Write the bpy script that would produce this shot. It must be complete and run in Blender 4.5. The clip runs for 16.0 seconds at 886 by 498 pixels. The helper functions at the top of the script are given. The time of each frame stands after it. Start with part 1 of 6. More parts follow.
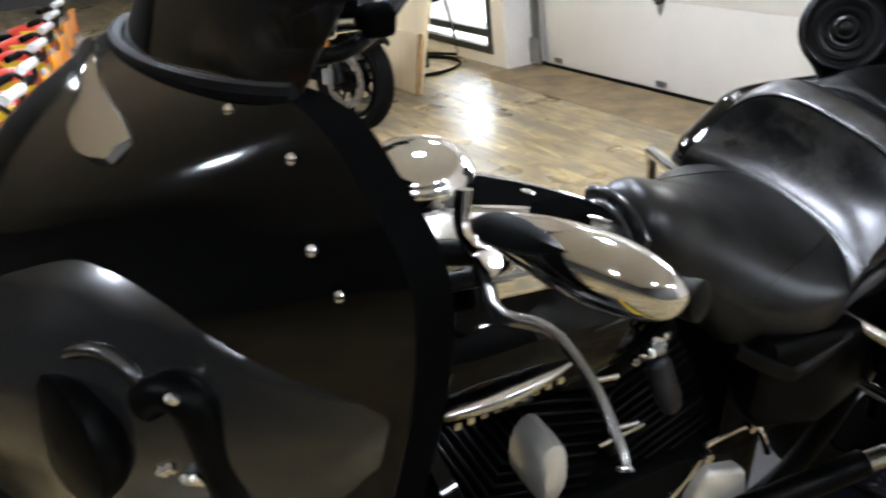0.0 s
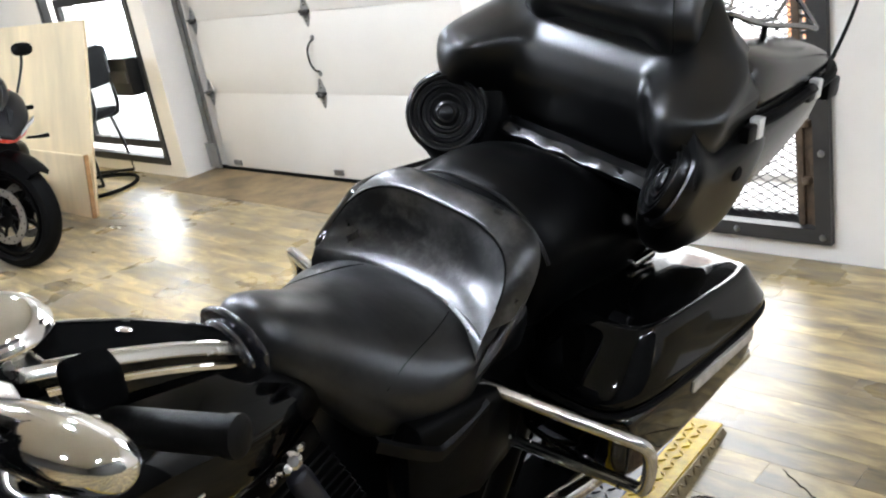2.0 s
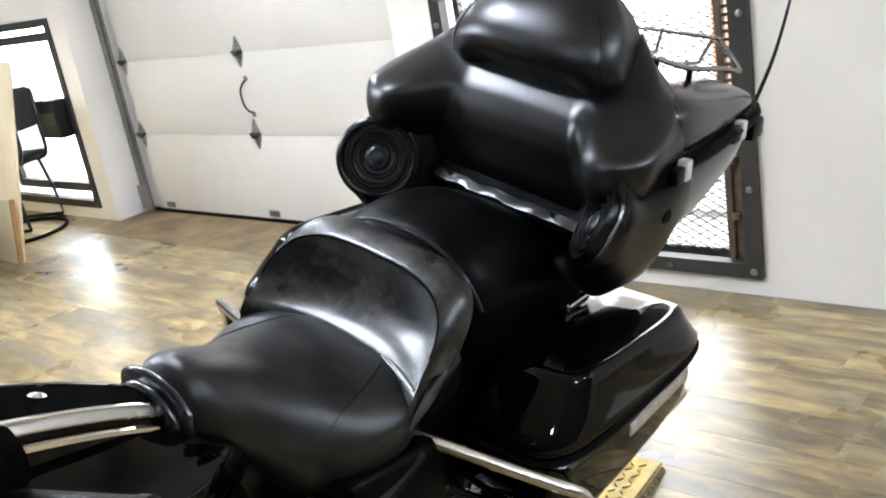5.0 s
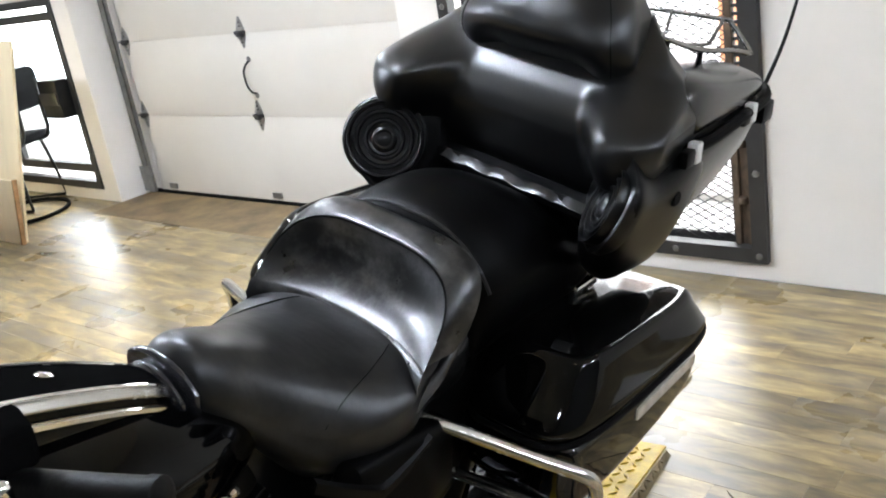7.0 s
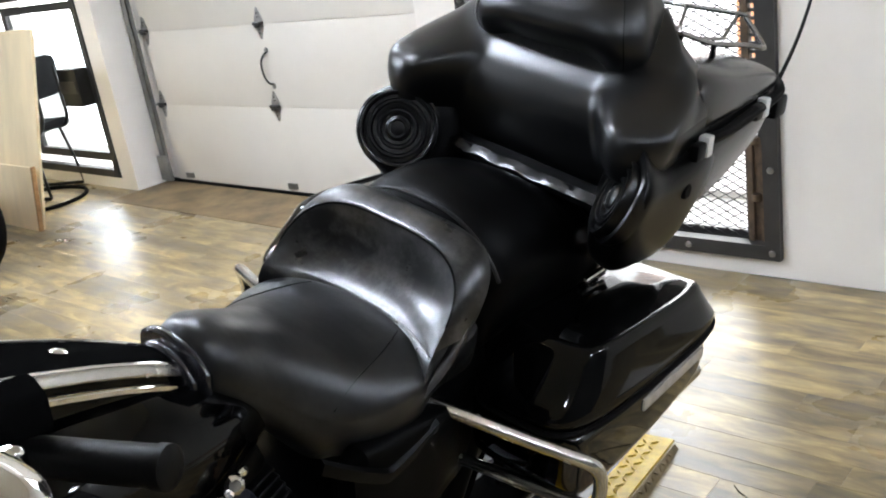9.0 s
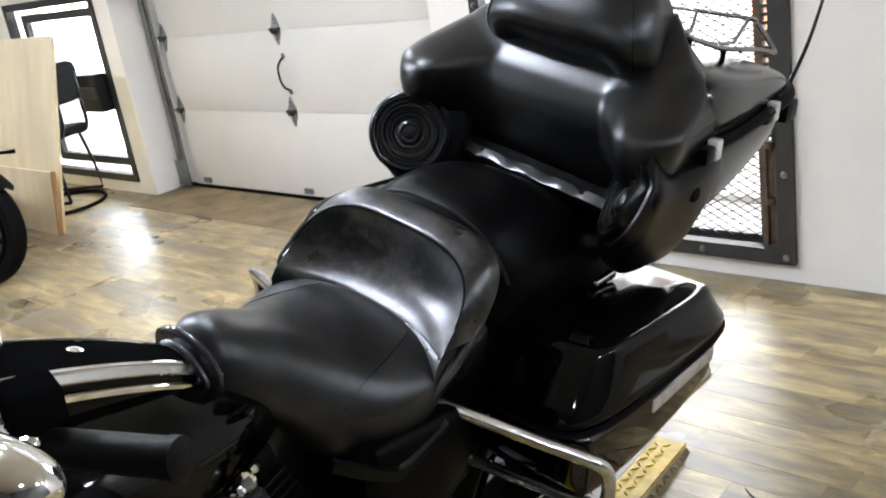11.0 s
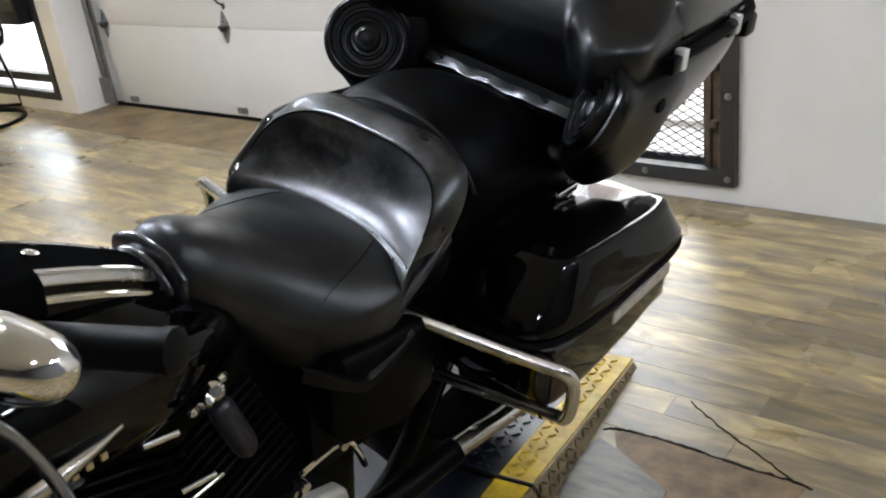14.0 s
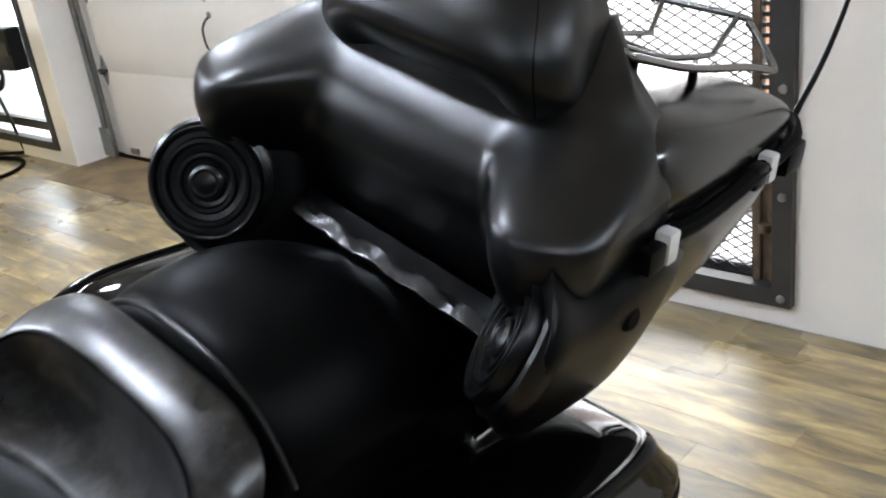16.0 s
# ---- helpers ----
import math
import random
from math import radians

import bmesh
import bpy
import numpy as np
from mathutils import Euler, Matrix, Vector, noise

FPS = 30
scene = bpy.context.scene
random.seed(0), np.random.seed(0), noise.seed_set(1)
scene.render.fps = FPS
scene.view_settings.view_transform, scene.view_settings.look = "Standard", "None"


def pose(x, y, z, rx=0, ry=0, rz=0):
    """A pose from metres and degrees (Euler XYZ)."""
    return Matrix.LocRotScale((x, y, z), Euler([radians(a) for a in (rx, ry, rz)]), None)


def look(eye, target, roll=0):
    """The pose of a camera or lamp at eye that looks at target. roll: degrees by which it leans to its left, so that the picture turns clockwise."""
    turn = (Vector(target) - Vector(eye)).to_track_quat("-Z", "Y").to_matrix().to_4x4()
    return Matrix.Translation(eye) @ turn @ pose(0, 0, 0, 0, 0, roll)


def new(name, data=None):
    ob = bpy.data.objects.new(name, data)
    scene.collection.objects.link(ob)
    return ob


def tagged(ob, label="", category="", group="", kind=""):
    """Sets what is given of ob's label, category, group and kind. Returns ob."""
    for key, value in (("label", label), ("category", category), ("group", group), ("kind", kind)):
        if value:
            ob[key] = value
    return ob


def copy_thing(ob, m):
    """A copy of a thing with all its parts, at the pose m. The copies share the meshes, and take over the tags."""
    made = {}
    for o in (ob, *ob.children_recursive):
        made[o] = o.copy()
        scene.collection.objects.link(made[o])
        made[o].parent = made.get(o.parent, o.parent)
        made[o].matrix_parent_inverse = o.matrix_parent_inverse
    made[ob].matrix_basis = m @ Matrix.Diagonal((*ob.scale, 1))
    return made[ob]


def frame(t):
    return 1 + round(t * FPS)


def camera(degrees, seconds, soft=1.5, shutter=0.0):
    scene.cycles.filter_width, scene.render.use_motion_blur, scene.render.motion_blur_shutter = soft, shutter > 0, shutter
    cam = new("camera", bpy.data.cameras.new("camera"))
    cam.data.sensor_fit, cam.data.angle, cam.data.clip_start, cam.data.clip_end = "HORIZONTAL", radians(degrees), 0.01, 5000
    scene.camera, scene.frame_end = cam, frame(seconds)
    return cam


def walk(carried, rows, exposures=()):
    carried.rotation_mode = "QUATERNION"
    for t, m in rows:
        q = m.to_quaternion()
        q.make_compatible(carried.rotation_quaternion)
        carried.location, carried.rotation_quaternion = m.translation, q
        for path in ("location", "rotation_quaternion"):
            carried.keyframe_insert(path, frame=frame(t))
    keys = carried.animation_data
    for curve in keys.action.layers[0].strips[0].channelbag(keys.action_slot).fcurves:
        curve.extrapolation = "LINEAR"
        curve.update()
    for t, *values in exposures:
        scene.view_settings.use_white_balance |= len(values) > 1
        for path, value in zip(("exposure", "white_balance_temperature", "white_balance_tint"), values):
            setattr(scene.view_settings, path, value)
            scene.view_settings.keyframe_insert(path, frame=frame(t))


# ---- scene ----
cam = camera(51.1, 16.0, soft=2.0, shutter=0.3)
PATH = [
    (0, (1.109, -0.325, 1.41), (-0.558, 0.457, 0.631), -6.6),
    (0.5, (1.128, -0.267, 1.403), (-0.399, 0.755, 0.612), -7.8),
    (1, (1.137, -0.217, 1.396), (-0.313, 0.926, 0.627), -8.9),
    (1.5, (1.152, -0.188, 1.401), (-0.255, 1.03, 0.668), -9.7),
    (2, (1.18, -0.168, 1.411), (-0.183, 1.127, 0.73), -10.1),
    (2.5, (1.205, -0.16, 1.421), (-0.134, 1.18, 0.78), -10.2),
    (3, (1.214, -0.161, 1.432), (-0.134, 1.192, 0.836), -10.6),
    (3.5, (1.213, -0.156, 1.434), (-0.117, 1.218, 0.849), -10.3),
    (6, (1.155, -0.129, 1.415), (-0.107, 1.276, 0.758), -9.9),
    (6.5, (1.157, -0.13, 1.415), (-0.112, 1.267, 0.754), -9.8),
    (7, (1.158, -0.134, 1.416), (-0.117, 1.256, 0.752), -9.6),
    (7.5, (1.166, -0.139, 1.415), (-0.116, 1.248, 0.756), -9.4),
    (8, (1.174, -0.144, 1.416), (-0.113, 1.24, 0.76), -9.1),
    (8.5, (1.174, -0.145, 1.411), (-0.118, 1.227, 0.739), -9.1),
    (9, (1.175, -0.144, 1.409), (-0.123, 1.222, 0.74), -9.0),
    (11.5, (1.2, -0.153, 1.41), (-0.129, 1.192, 0.758), -9.3),
    (12, (1.193, -0.147, 1.412), (-0.128, 1.209, 0.768), -9.5),
    (12.5, (1.179, -0.145, 1.41), (-0.137, 1.207, 0.746), -9.0),
    (13, (1.163, -0.145, 1.402), (-0.154, 1.192, 0.711), -9.1),
    (13.5, (1.153, -0.132, 1.38), (-0.072, 1.25, 0.613), -8.6),
    (14, (1.129, -0.179, 1.373), (-0.057, 1.211, 0.558), -7.5),
    (14.5, (1.116, -0.23, 1.371), (0.032, 1.233, 0.544), -6.1),
    (15, (1.093, -0.098, 1.363), (-0.065, 1.315, 0.549), -7.6),
    (15.5, (1.06, 0.216, 1.392), (-0.227, 1.569, 0.676), -5.3),
    (16, (0.909, 0.539, 1.366), (-0.398, 1.852, 0.612), -7.8),
]
walk(cam, [(t, look(eye, target, roll)) for t, eye, target, roll in PATH], exposures=((0, 0.3), (1, 0.31), (2, 0.48), (3.5, 0.48), (6.5, 0.46), (8, 0.36), (9, 0.30), (12.5, 0.33), (13.5, 0.18), (14.5, -0.04), (15.5, 0.13), (16, 0.11)))

# ---- world and light ----
world = bpy.data.worlds.new("world")
scene.world = world
world.use_nodes = True
wt = world.node_tree
sky = wt.nodes.new("ShaderNodeTexSky")
sky.sky_type, sky.sun_disc = "NISHITA", False
sky.sun_elevation, sky.sun_rotation = radians(50), radians(20)
wt.links.new(sky.outputs[0], wt.nodes["Background"].inputs[0])
wt.nodes["Background"].inputs[1].default_value = 0.15


def area_lamp(name, m, sx, sy, watts, colour):
    d = bpy.data.lights.new(name, "AREA")
    d.shape, d.size, d.size_y, d.energy, d.color = "RECTANGLE", sx, sy, watts, colour
    ob = new(name, d)
    ob.matrix_world = m
    return ob


# daylight in the two openings
area_lamp("window_daylight", look((-5.24, 3.3, 0.75), (-5.0, 0, 0.5)), 1.2, 1.2, 24, (0.88, 0.97, 1.0))
area_lamp("gate_daylight", look((-0.74, 3.4, 1.05), (-0.9, 0, 0.5)), 1.2, 1.9, 30, (0.93, 0.97, 1.0))


# ---- materials ----
def node_material(name, base, rough=0.5, metal=0.0, coat=0.0, bump=0.0, bump_scale=80.0, mottled=0.0, mottle_scale=6.0,
                  rough_var=0.0, spec=0.5, stretch=(1, 1, 1), coords="Object"):
    m = bpy.data.materials.new(name)
    m.use_nodes = True
    t = m.node_tree
    b = t.nodes["Principled BSDF"]
    b.inputs["Base Color"].default_value = (*base, 1)
    b.inputs["Roughness"].default_value = rough
    b.inputs["Metallic"].default_value = metal
    b.inputs["Coat Weight"].default_value = coat
    b.inputs["Coat Roughness"].default_value = 0.04
    b.inputs["Specular IOR Level"].default_value = spec
    tc = t.nodes.new("ShaderNodeTexCoord")
    mp = t.nodes.new("ShaderNodeMapping")
    mp.inputs["Scale"].default_value = stretch
    t.links.new(tc.outputs[coords], mp.inputs[0])
    if mottled or rough_var:
        n = t.nodes.new("ShaderNodeTexNoise")
        n.inputs["Scale"].default_value, n.inputs["Detail"].default_value, n.inputs["Roughness"].default_value = mottle_scale, 6, 0.6
        t.links.new(mp.outputs[0], n.inputs[0])
        if mottled:
            r = t.nodes.new("ShaderNodeMapRange")
            r.inputs[1].default_value, r.inputs[2].default_value = 0.3, 0.7
            r.inputs[3].default_value, r.inputs[4].default_value = 1 - mottled, 1 + mottled * 0.6
            t.links.new(n.outputs[0], r.inputs[0])
            mul = t.nodes.new("ShaderNodeVectorMath")
            mul.operation = "SCALE"
            mul.inputs[0].default_value = base
            t.links.new(r.outputs[0], mul.inputs["Scale"])
            t.links.new(mul.outputs[0], b.inputs["Base Color"])
        if rough_var:
            r = t.nodes.new("ShaderNodeMapRange")
            r.inputs[1].default_value, r.inputs[2].default_value = 0.3, 0.7
            r.inputs[3].default_value, r.inputs[4].default_value = max(rough - rough_var, 0.02), rough + rough_var
            t.links.new(n.outputs[0], r.inputs[0])
            t.links.new(r.outputs[0], b.inputs["Roughness"])
    if bump:
        n = t.nodes.new("ShaderNodeTexNoise")
        n.inputs["Scale"].default_value, n.inputs["Detail"].default_value = bump_scale, 5
        t.links.new(mp.outputs[0], n.inputs[0])
        bp = t.nodes.new("ShaderNodeBump")
        bp.inputs["Strength"].default_value, bp.inputs["Distance"].default_value = bump, 0.004
        t.links.new(n.outputs[0], bp.inputs["Height"])
        t.links.new(bp.outputs[0], b.inputs["Normal"])
    return m


def emission_material(name, colour, strength):
    m = bpy.data.materials.new(name)
    m.use_nodes = True
    b = m.node_tree.nodes["Principled BSDF"]
    b.inputs["Base Color"].default_value = (0, 0, 0, 1)
    b.inputs["Emission Color"].default_value = (*colour, 1)
    b.inputs["Emission Strength"].default_value = strength
    return m


def wood_floor_material():
    m = bpy.data.materials.new("vinyl_plank")
    m.use_nodes = True
    t = m.node_tree
    b = t.nodes["Principled BSDF"]
    tc = t.nodes.new("ShaderNodeTexCoord")
    geo = t.nodes.new("ShaderNodeNewGeometry")
    info = t.nodes.new("ShaderNodeObjectInfo")
    both = t.nodes.new("ShaderNodeMath")
    both.operation = "ADD"
    t.links.new(info.outputs["Random"], both.inputs[0])
    t.links.new(geo.outputs["Random Per Island"], both.inputs[1])
    chance = t.nodes.new("ShaderNodeMath")
    chance.operation = "FRACT"
    t.links.new(both.outputs[0], chance.inputs[0])
    off = t.nodes.new("ShaderNodeVectorMath")
    off.operation = "SCALE"
    off.inputs[0].default_value = (37.0, 91.0, 13.0)
    t.links.new(chance.outputs[0], off.inputs["Scale"])
    add = t.nodes.new("ShaderNodeVectorMath")
    add.operation = "ADD"
    t.links.new(geo.outputs["Position"], add.inputs[0])
    t.links.new(off.outputs[0], add.inputs[1])
    mp = t.nodes.new("ShaderNodeMapping")
    mp.inputs["Scale"].default_value = (1.7, 6.5, 1.0)
    t.links.new(add.outputs[0], mp.inputs[0])
    grain = t.nodes.new("ShaderNodeTexNoise")
    grain.inputs["Scale"].default_value, grain.inputs["Detail"].default_value, grain.inputs["Distortion"].default_value = 2.6, 6, 0.5
    grain.inputs["Roughness"].default_value = 0.58
    t.links.new(mp.outputs[0], grain.inputs[0])
    ramp = t.nodes.new("ShaderNodeValToRGB")
    e = ramp.color_ramp.elements
    e[0].position, e[0].color = 0.27, (0.105, 0.084, 0.056, 1)
    e[1].position, e[1].color = 0.72, (0.56, 0.425, 0.195, 1)
    mid = e.new(0.48)
    mid.color = (0.285, 0.212, 0.103, 1)
    t.links.new(grain.outputs[0], ramp.inputs[0])
    tone = t.nodes.new("ShaderNodeMapRange")
    tone.inputs[3].default_value, tone.inputs[4].default_value = 0.55, 1.18
    t.links.new(chance.outputs[0], tone.inputs[0])
    sc = t.nodes.new("ShaderNodeVectorMath")
    sc.operation = "SCALE"
    t.links.new(ramp.outputs[0], sc.inputs[0])
    t.links.new(tone.outputs[0], sc.inputs["Scale"])
    grey = t.nodes.new("ShaderNodeTexNoise")
    grey.inputs["Scale"].default_value, grey.inputs["Detail"].default_value, grey.inputs["Roughness"].default_value = 2.2, 7, 0.62
    long = t.nodes.new("ShaderNodeMapping")
    long.inputs["Scale"].default_value = (1.4, 3.2, 1.0)
    t.links.new(add.outputs[0], long.inputs[0])
    t.links.new(long.outputs[0], grey.inputs[0])
    gr = t.nodes.new("ShaderNodeMapRange")
    gr.inputs[1].default_value, gr.inputs[2].default_value = 0.46, 0.66
    gr.inputs[3].default_value, gr.inputs[4].default_value = 0.0, 0.72
    t.links.new(grey.outputs[0], gr.inputs[0])
    worn = t.nodes.new("ShaderNodeMix")
    worn.data_type = "RGBA"
    worn.inputs[7].default_value = (0.165, 0.143, 0.116, 1)
    t.links.new(gr.outputs[0], worn.inputs[0])
    t.links.new(sc.outputs[0], worn.inputs[6])
    t.links.new(worn.outputs[2], b.inputs["Base Color"])
    smear = t.nodes.new("ShaderNodeTexNoise")
    smear.inputs["Scale"].default_value, smear.inputs["Detail"].default_value = 3.0, 6
    t.links.new(geo.outputs["Position"], smear.inputs[0])
    rr = t.nodes.new("ShaderNodeMapRange")
    rr.inputs[1].default_value, rr.inputs[2].default_value = 0.3, 0.7
    rr.inputs[3].default_value, rr.inputs[4].default_value = 0.24, 0.38
    t.links.new(smear.outputs[0], rr.inputs[0])
    t.links.new(rr.outputs[0], b.inputs["Roughness"])
    bp = t.nodes.new("ShaderNodeBump")
    bp.inputs["Strength"].default_value, bp.inputs["Distance"].default_value = 0.08, 0.003
    t.links.new(grain.outputs[0], bp.inputs["Height"])
    t.links.new(bp.outputs[0], b.inputs["Normal"])
    return m


PLANK = wood_floor_material()
VINYLBACK = node_material("worn_grey_vinyl", (0.115, 0.098, 0.076), 0.36, mottled=0.75, mottle_scale=16, stretch=(0.6, 2.2, 1.0), bump=0.1, bump_scale=30)
WALL = node_material("wall_paint", (0.73, 0.69, 0.63), 0.6, mottled=0.05, mottle_scale=2.0, bump=0.08, bump_scale=60)
DOORPAINT = node_material("door_paint", (0.63, 0.592, 0.525), 0.45, mottled=0.05, mottle_scale=1.5, bump=0.05, bump_scale=150)
# For walls out of view, darkened so black leather and paint reflect little.
DIMWALL = node_material("darkened_wall_paint", (0.10, 0.098, 0.092), 0.7, mottled=0.1, mottle_scale=1.5)
CEIL = node_material("ceiling_paint", (0.78, 0.76, 0.72), 0.8, mottled=0.04)
CONCRETE = node_material("concrete", (0.33, 0.32, 0.30), 0.4, mottled=0.2, mottle_scale=1.5, bump=0.1, bump_scale=40)
OLDPLY = node_material("stained_plywood", (0.20, 0.138, 0.068), 0.5, mottled=0.6, mottle_scale=5, bump=0.15, bump_scale=40)
PATCHWOOD = node_material("bare_subfloor", (0.20, 0.125, 0.06), 0.6, mottled=0.55, mottle_scale=12, bump=0.2, bump_scale=50)
DARKSTEEL = node_material("dark_steel", (0.022, 0.021, 0.02), 0.5, mottled=0.3, mottle_scale=12, bump=0.15, bump_scale=60)
RUST = node_material("rusty_steel", (0.085, 0.055, 0.032), 0.7, mottled=0.6, mottle_scale=14, bump=0.3, bump_scale=50)
GALV = node_material("galvanised_steel", (0.24, 0.238, 0.232), 0.38, metal=0.85, mottled=0.2, mottle_scale=20)
HINGEPLATE = node_material("dull_zinc_plate", (0.34, 0.335, 0.325), 0.42, metal=0.7, mottled=0.3, mottle_scale=25)
LEATHER = node_material("black_leather", (0.003, 0.0029, 0.0029), 0.36, rough_var=0.05, mottle_scale=14, spec=0.42, stretch=(1.0, 1.6, 1.0), bump=0.10, bump_scale=45)
def add_wear(m, tint, scale, lo, hi):
    """Scuffed, paler wear in uneven patches with fine streaks."""
    t = m.node_tree
    b = t.nodes["Principled BSDF"]
    tc = t.nodes.new("ShaderNodeTexCoord")
    big = t.nodes.new("ShaderNodeTexNoise")
    big.inputs["Scale"].default_value, big.inputs["Detail"].default_value, big.inputs["Roughness"].default_value = scale, 8, 0.68
    t.links.new(tc.outputs["Object"], big.inputs[0])
    mask = t.nodes.new("ShaderNodeMapRange")
    mask.inputs[1].default_value, mask.inputs[2].default_value = lo, hi
    t.links.new(big.outputs[0], mask.inputs[0])
    mix = t.nodes.new("ShaderNodeMix")
    mix.data_type = "RGBA"
    mix.inputs[6].default_value = b.inputs["Base Color"].default_value[:]
    mix.inputs[7].default_value = (*tint, 1)
    t.links.new(mask.outputs[0], mix.inputs[0])
    t.links.new(mix.outputs[2], b.inputs["Base Color"])


add_wear(LEATHER, (0.020, 0.0192, 0.0184), 12.0, 0.42, 0.74)
BACKLEATHER = node_material("smooth_black_leather", (0.0012, 0.0012, 0.0013), 0.33, rough_var=0.04, mottle_scale=9, spec=0.52, bump=0.05, bump_scale=40)
WORNLEATHER = node_material("scuffed_black_leather", (0.004, 0.004, 0.004), 0.32, rough_var=0.06, mottle_scale=16, spec=0.58, bump=0.09, bump_scale=40)
add_wear(WORNLEATHER, (0.075, 0.072, 0.069), 20.0, 0.45, 0.74)
# Darker, duller copy of the seat leather, so the pillion renders near black.
DULLEDLEATHER = node_material("dulled_black_leather", (0.0012, 0.0012, 0.0013), 0.40, rough_var=0.04, mottle_scale=9, spec=0.05, bump=0.03, bump_scale=260)
SOFTLEATHER = node_material("pale_leather_edge", (0.09, 0.088, 0.085), 0.45, mottled=0.3, mottle_scale=60)
GLOSS = node_material("black_gloss_paint", (0.001, 0.001, 0.001), 0.05, rough_var=0.02, mottle_scale=3, spec=0.2)
FAIRPAINT = node_material("black_fairing_paint", (0.001, 0.001, 0.001), 0.10, rough_var=0.02, mottle_scale=3, spec=0.3)
# Shinier than the fairing paint, to carry the grey reflection on its lower half.
SHEENPAINT = node_material("charcoal_sheen_paint", (0.006, 0.006, 0.0061), 0.24, rough_var=0.02, mottle_scale=3, spec=1.0)
SATIN = node_material("black_satin_plastic", (0.0018, 0.0018, 0.0019), 0.34, bump=0.04, bump_scale=300, spec=0.09)
# Greyer than the body paint, putting the pale wall's reflection into the lid.
TRUNKPAINT = node_material("greyed_black_paint", (0.012, 0.0118, 0.0115), 0.20, rough_var=0.04, mottle_scale=4, spec=0.6)
BAGPAINT = node_material("polished_black_paint", (0.001, 0.001, 0.001), 0.06, rough_var=0.02, mottle_scale=3, spec=0.55)
# Darker copy of the trunk paint, so the body shows less reflected floor.
TRUNKBODY = node_material("dimmed_black_paint", (0.003, 0.003, 0.003), 0.16, rough_var=0.03, mottle_scale=4, spec=0.38)
GRILLE = node_material("black_speaker_cover", (0.0016, 0.0016, 0.0017), 0.30, spec=0.32, bump=0.03, bump_scale=200)
ENGINE = node_material("black_engine_enamel", (0.0014, 0.0014, 0.0014), 0.42, bump=0.1, bump_scale=120, spec=0.06)
CHROME = node_material("chrome", (0.84, 0.83, 0.81), 0.07, metal=1.0, rough_var=0.03, mottle_scale=8)
SOFTCHROME = node_material("worn_chrome", (0.58, 0.57, 0.54), 0.22, metal=1.0, rough_var=0.08, mottle_scale=20)
CREAMCHROME = node_material("polished_cover", (0.80, 0.77, 0.70), 0.2, metal=0.6, rough_var=0.05, mottle_scale=10)
RUBBER = node_material("black_rubber", (0.003, 0.003, 0.003), 0.65, spec=0.05, bump=0.1, bump_scale=200)
GRIPRUBBER = node_material("worn_grip_rubber", (0.0045, 0.0042, 0.004), 0.5, spec=0.09, mottled=0.3, mottle_scale=40, bump=0.1, bump_scale=200)
GLOSSRUBBER = node_material("shiny_ribbed_rubber", (0.012, 0.012, 0.014), 0.2, spec=0.7)
RACKCHROME = node_material("dull_rack_chrome", (0.30, 0.30, 0.30), 0.25, metal=1.0)
CRACKDIRT = node_material("dark_crack_dirt", (0.016, 0.012, 0.008), 0.8, spec=0.1, mottled=0.4, mottle_scale=60)
WHITECLIP = node_material("white_plastic", (0.62, 0.62, 0.60), 0.35, mottled=0.1)
PALEREFLECTOR = node_material("pale_reflector", (0.40, 0.365, 0.32), 0.25, mottled=0.2, mottle_scale=30)
COILPLASTIC = node_material("blue_black_plastic", (0.010, 0.010, 0.0145), 0.4, mottled=0.3, mottle_scale=30, spec=0.4)
DEADBLACK = node_material("matt_black_panel", (0.003, 0.003, 0.003), 0.7, spec=0.0, bump=0.05, bump_scale=200)
FOIL = node_material("crumpled_silver_film", (0.045, 0.045, 0.046), 0.27, metal=0.9, bump=0.8, bump_scale=22, mottled=0.8, mottle_scale=18)
YELLOW = node_material("yellow_paint", (0.50, 0.33, 0.022), 0.42, spec=0.22, mottled=0.35, mottle_scale=25, bump=0.1, bump_scale=90)
BLACKPLATE = node_material("black_plate_paint", (0.005, 0.006, 0.010), 0.34, mottled=0.3, mottle_scale=25, spec=0.5)
PLATE = node_material("bare_tread_plate", (0.24, 0.19, 0.11), 0.42, metal=0.7, mottled=0.4, mottle_scale=30)
PLY = node_material("plywood", (0.82, 0.67, 0.42), 0.55, mottled=0.22, mottle_scale=3.0, stretch=(1.0, 1.0, 0.25), bump=0.1, bump_scale=60)
PLYEDGE = node_material("plywood_edge", (0.42, 0.23, 0.09), 0.6, mottled=0.4, mottle_scale=20)
FABRIC = node_material("black_upholstery", (0.004, 0.004, 0.0045), 0.8, bump=0.2, bump_scale=250, spec=0.05)
BLACKPIPE = node_material("black_tube", (0.005, 0.005, 0.005), 0.4, spec=0.2)
RED = node_material("red_plastic", (0.62, 0.045, 0.022), 0.3, coat=0.4)
ORANGE = node_material("orange_red_plastic", (0.72, 0.10, 0.035), 0.3, coat=0.4)
GREYPLASTIC = node_material("dark_grey_bodywork", (0.006, 0.006, 0.0065), 0.38, spec=0.25)
SILVER = node_material("silver_paint", (0.5, 0.5, 0.5), 0.3, metal=0.7)
DISC = node_material("brushed_disc", (0.5, 0.49, 0.47), 0.35, metal=0.9)
YELLOWPLASTIC = node_material("yellow_plastic", (0.72, 0.48, 0.03), 0.35, coat=0.3)
AMBER = node_material("amber_lens", (0.75, 0.28, 0.02), 0.25, coat=0.5)
PALEORANGE = node_material("faded_orange_paint", (0.75, 0.33, 0.16), 0.6, mottled=0.2)
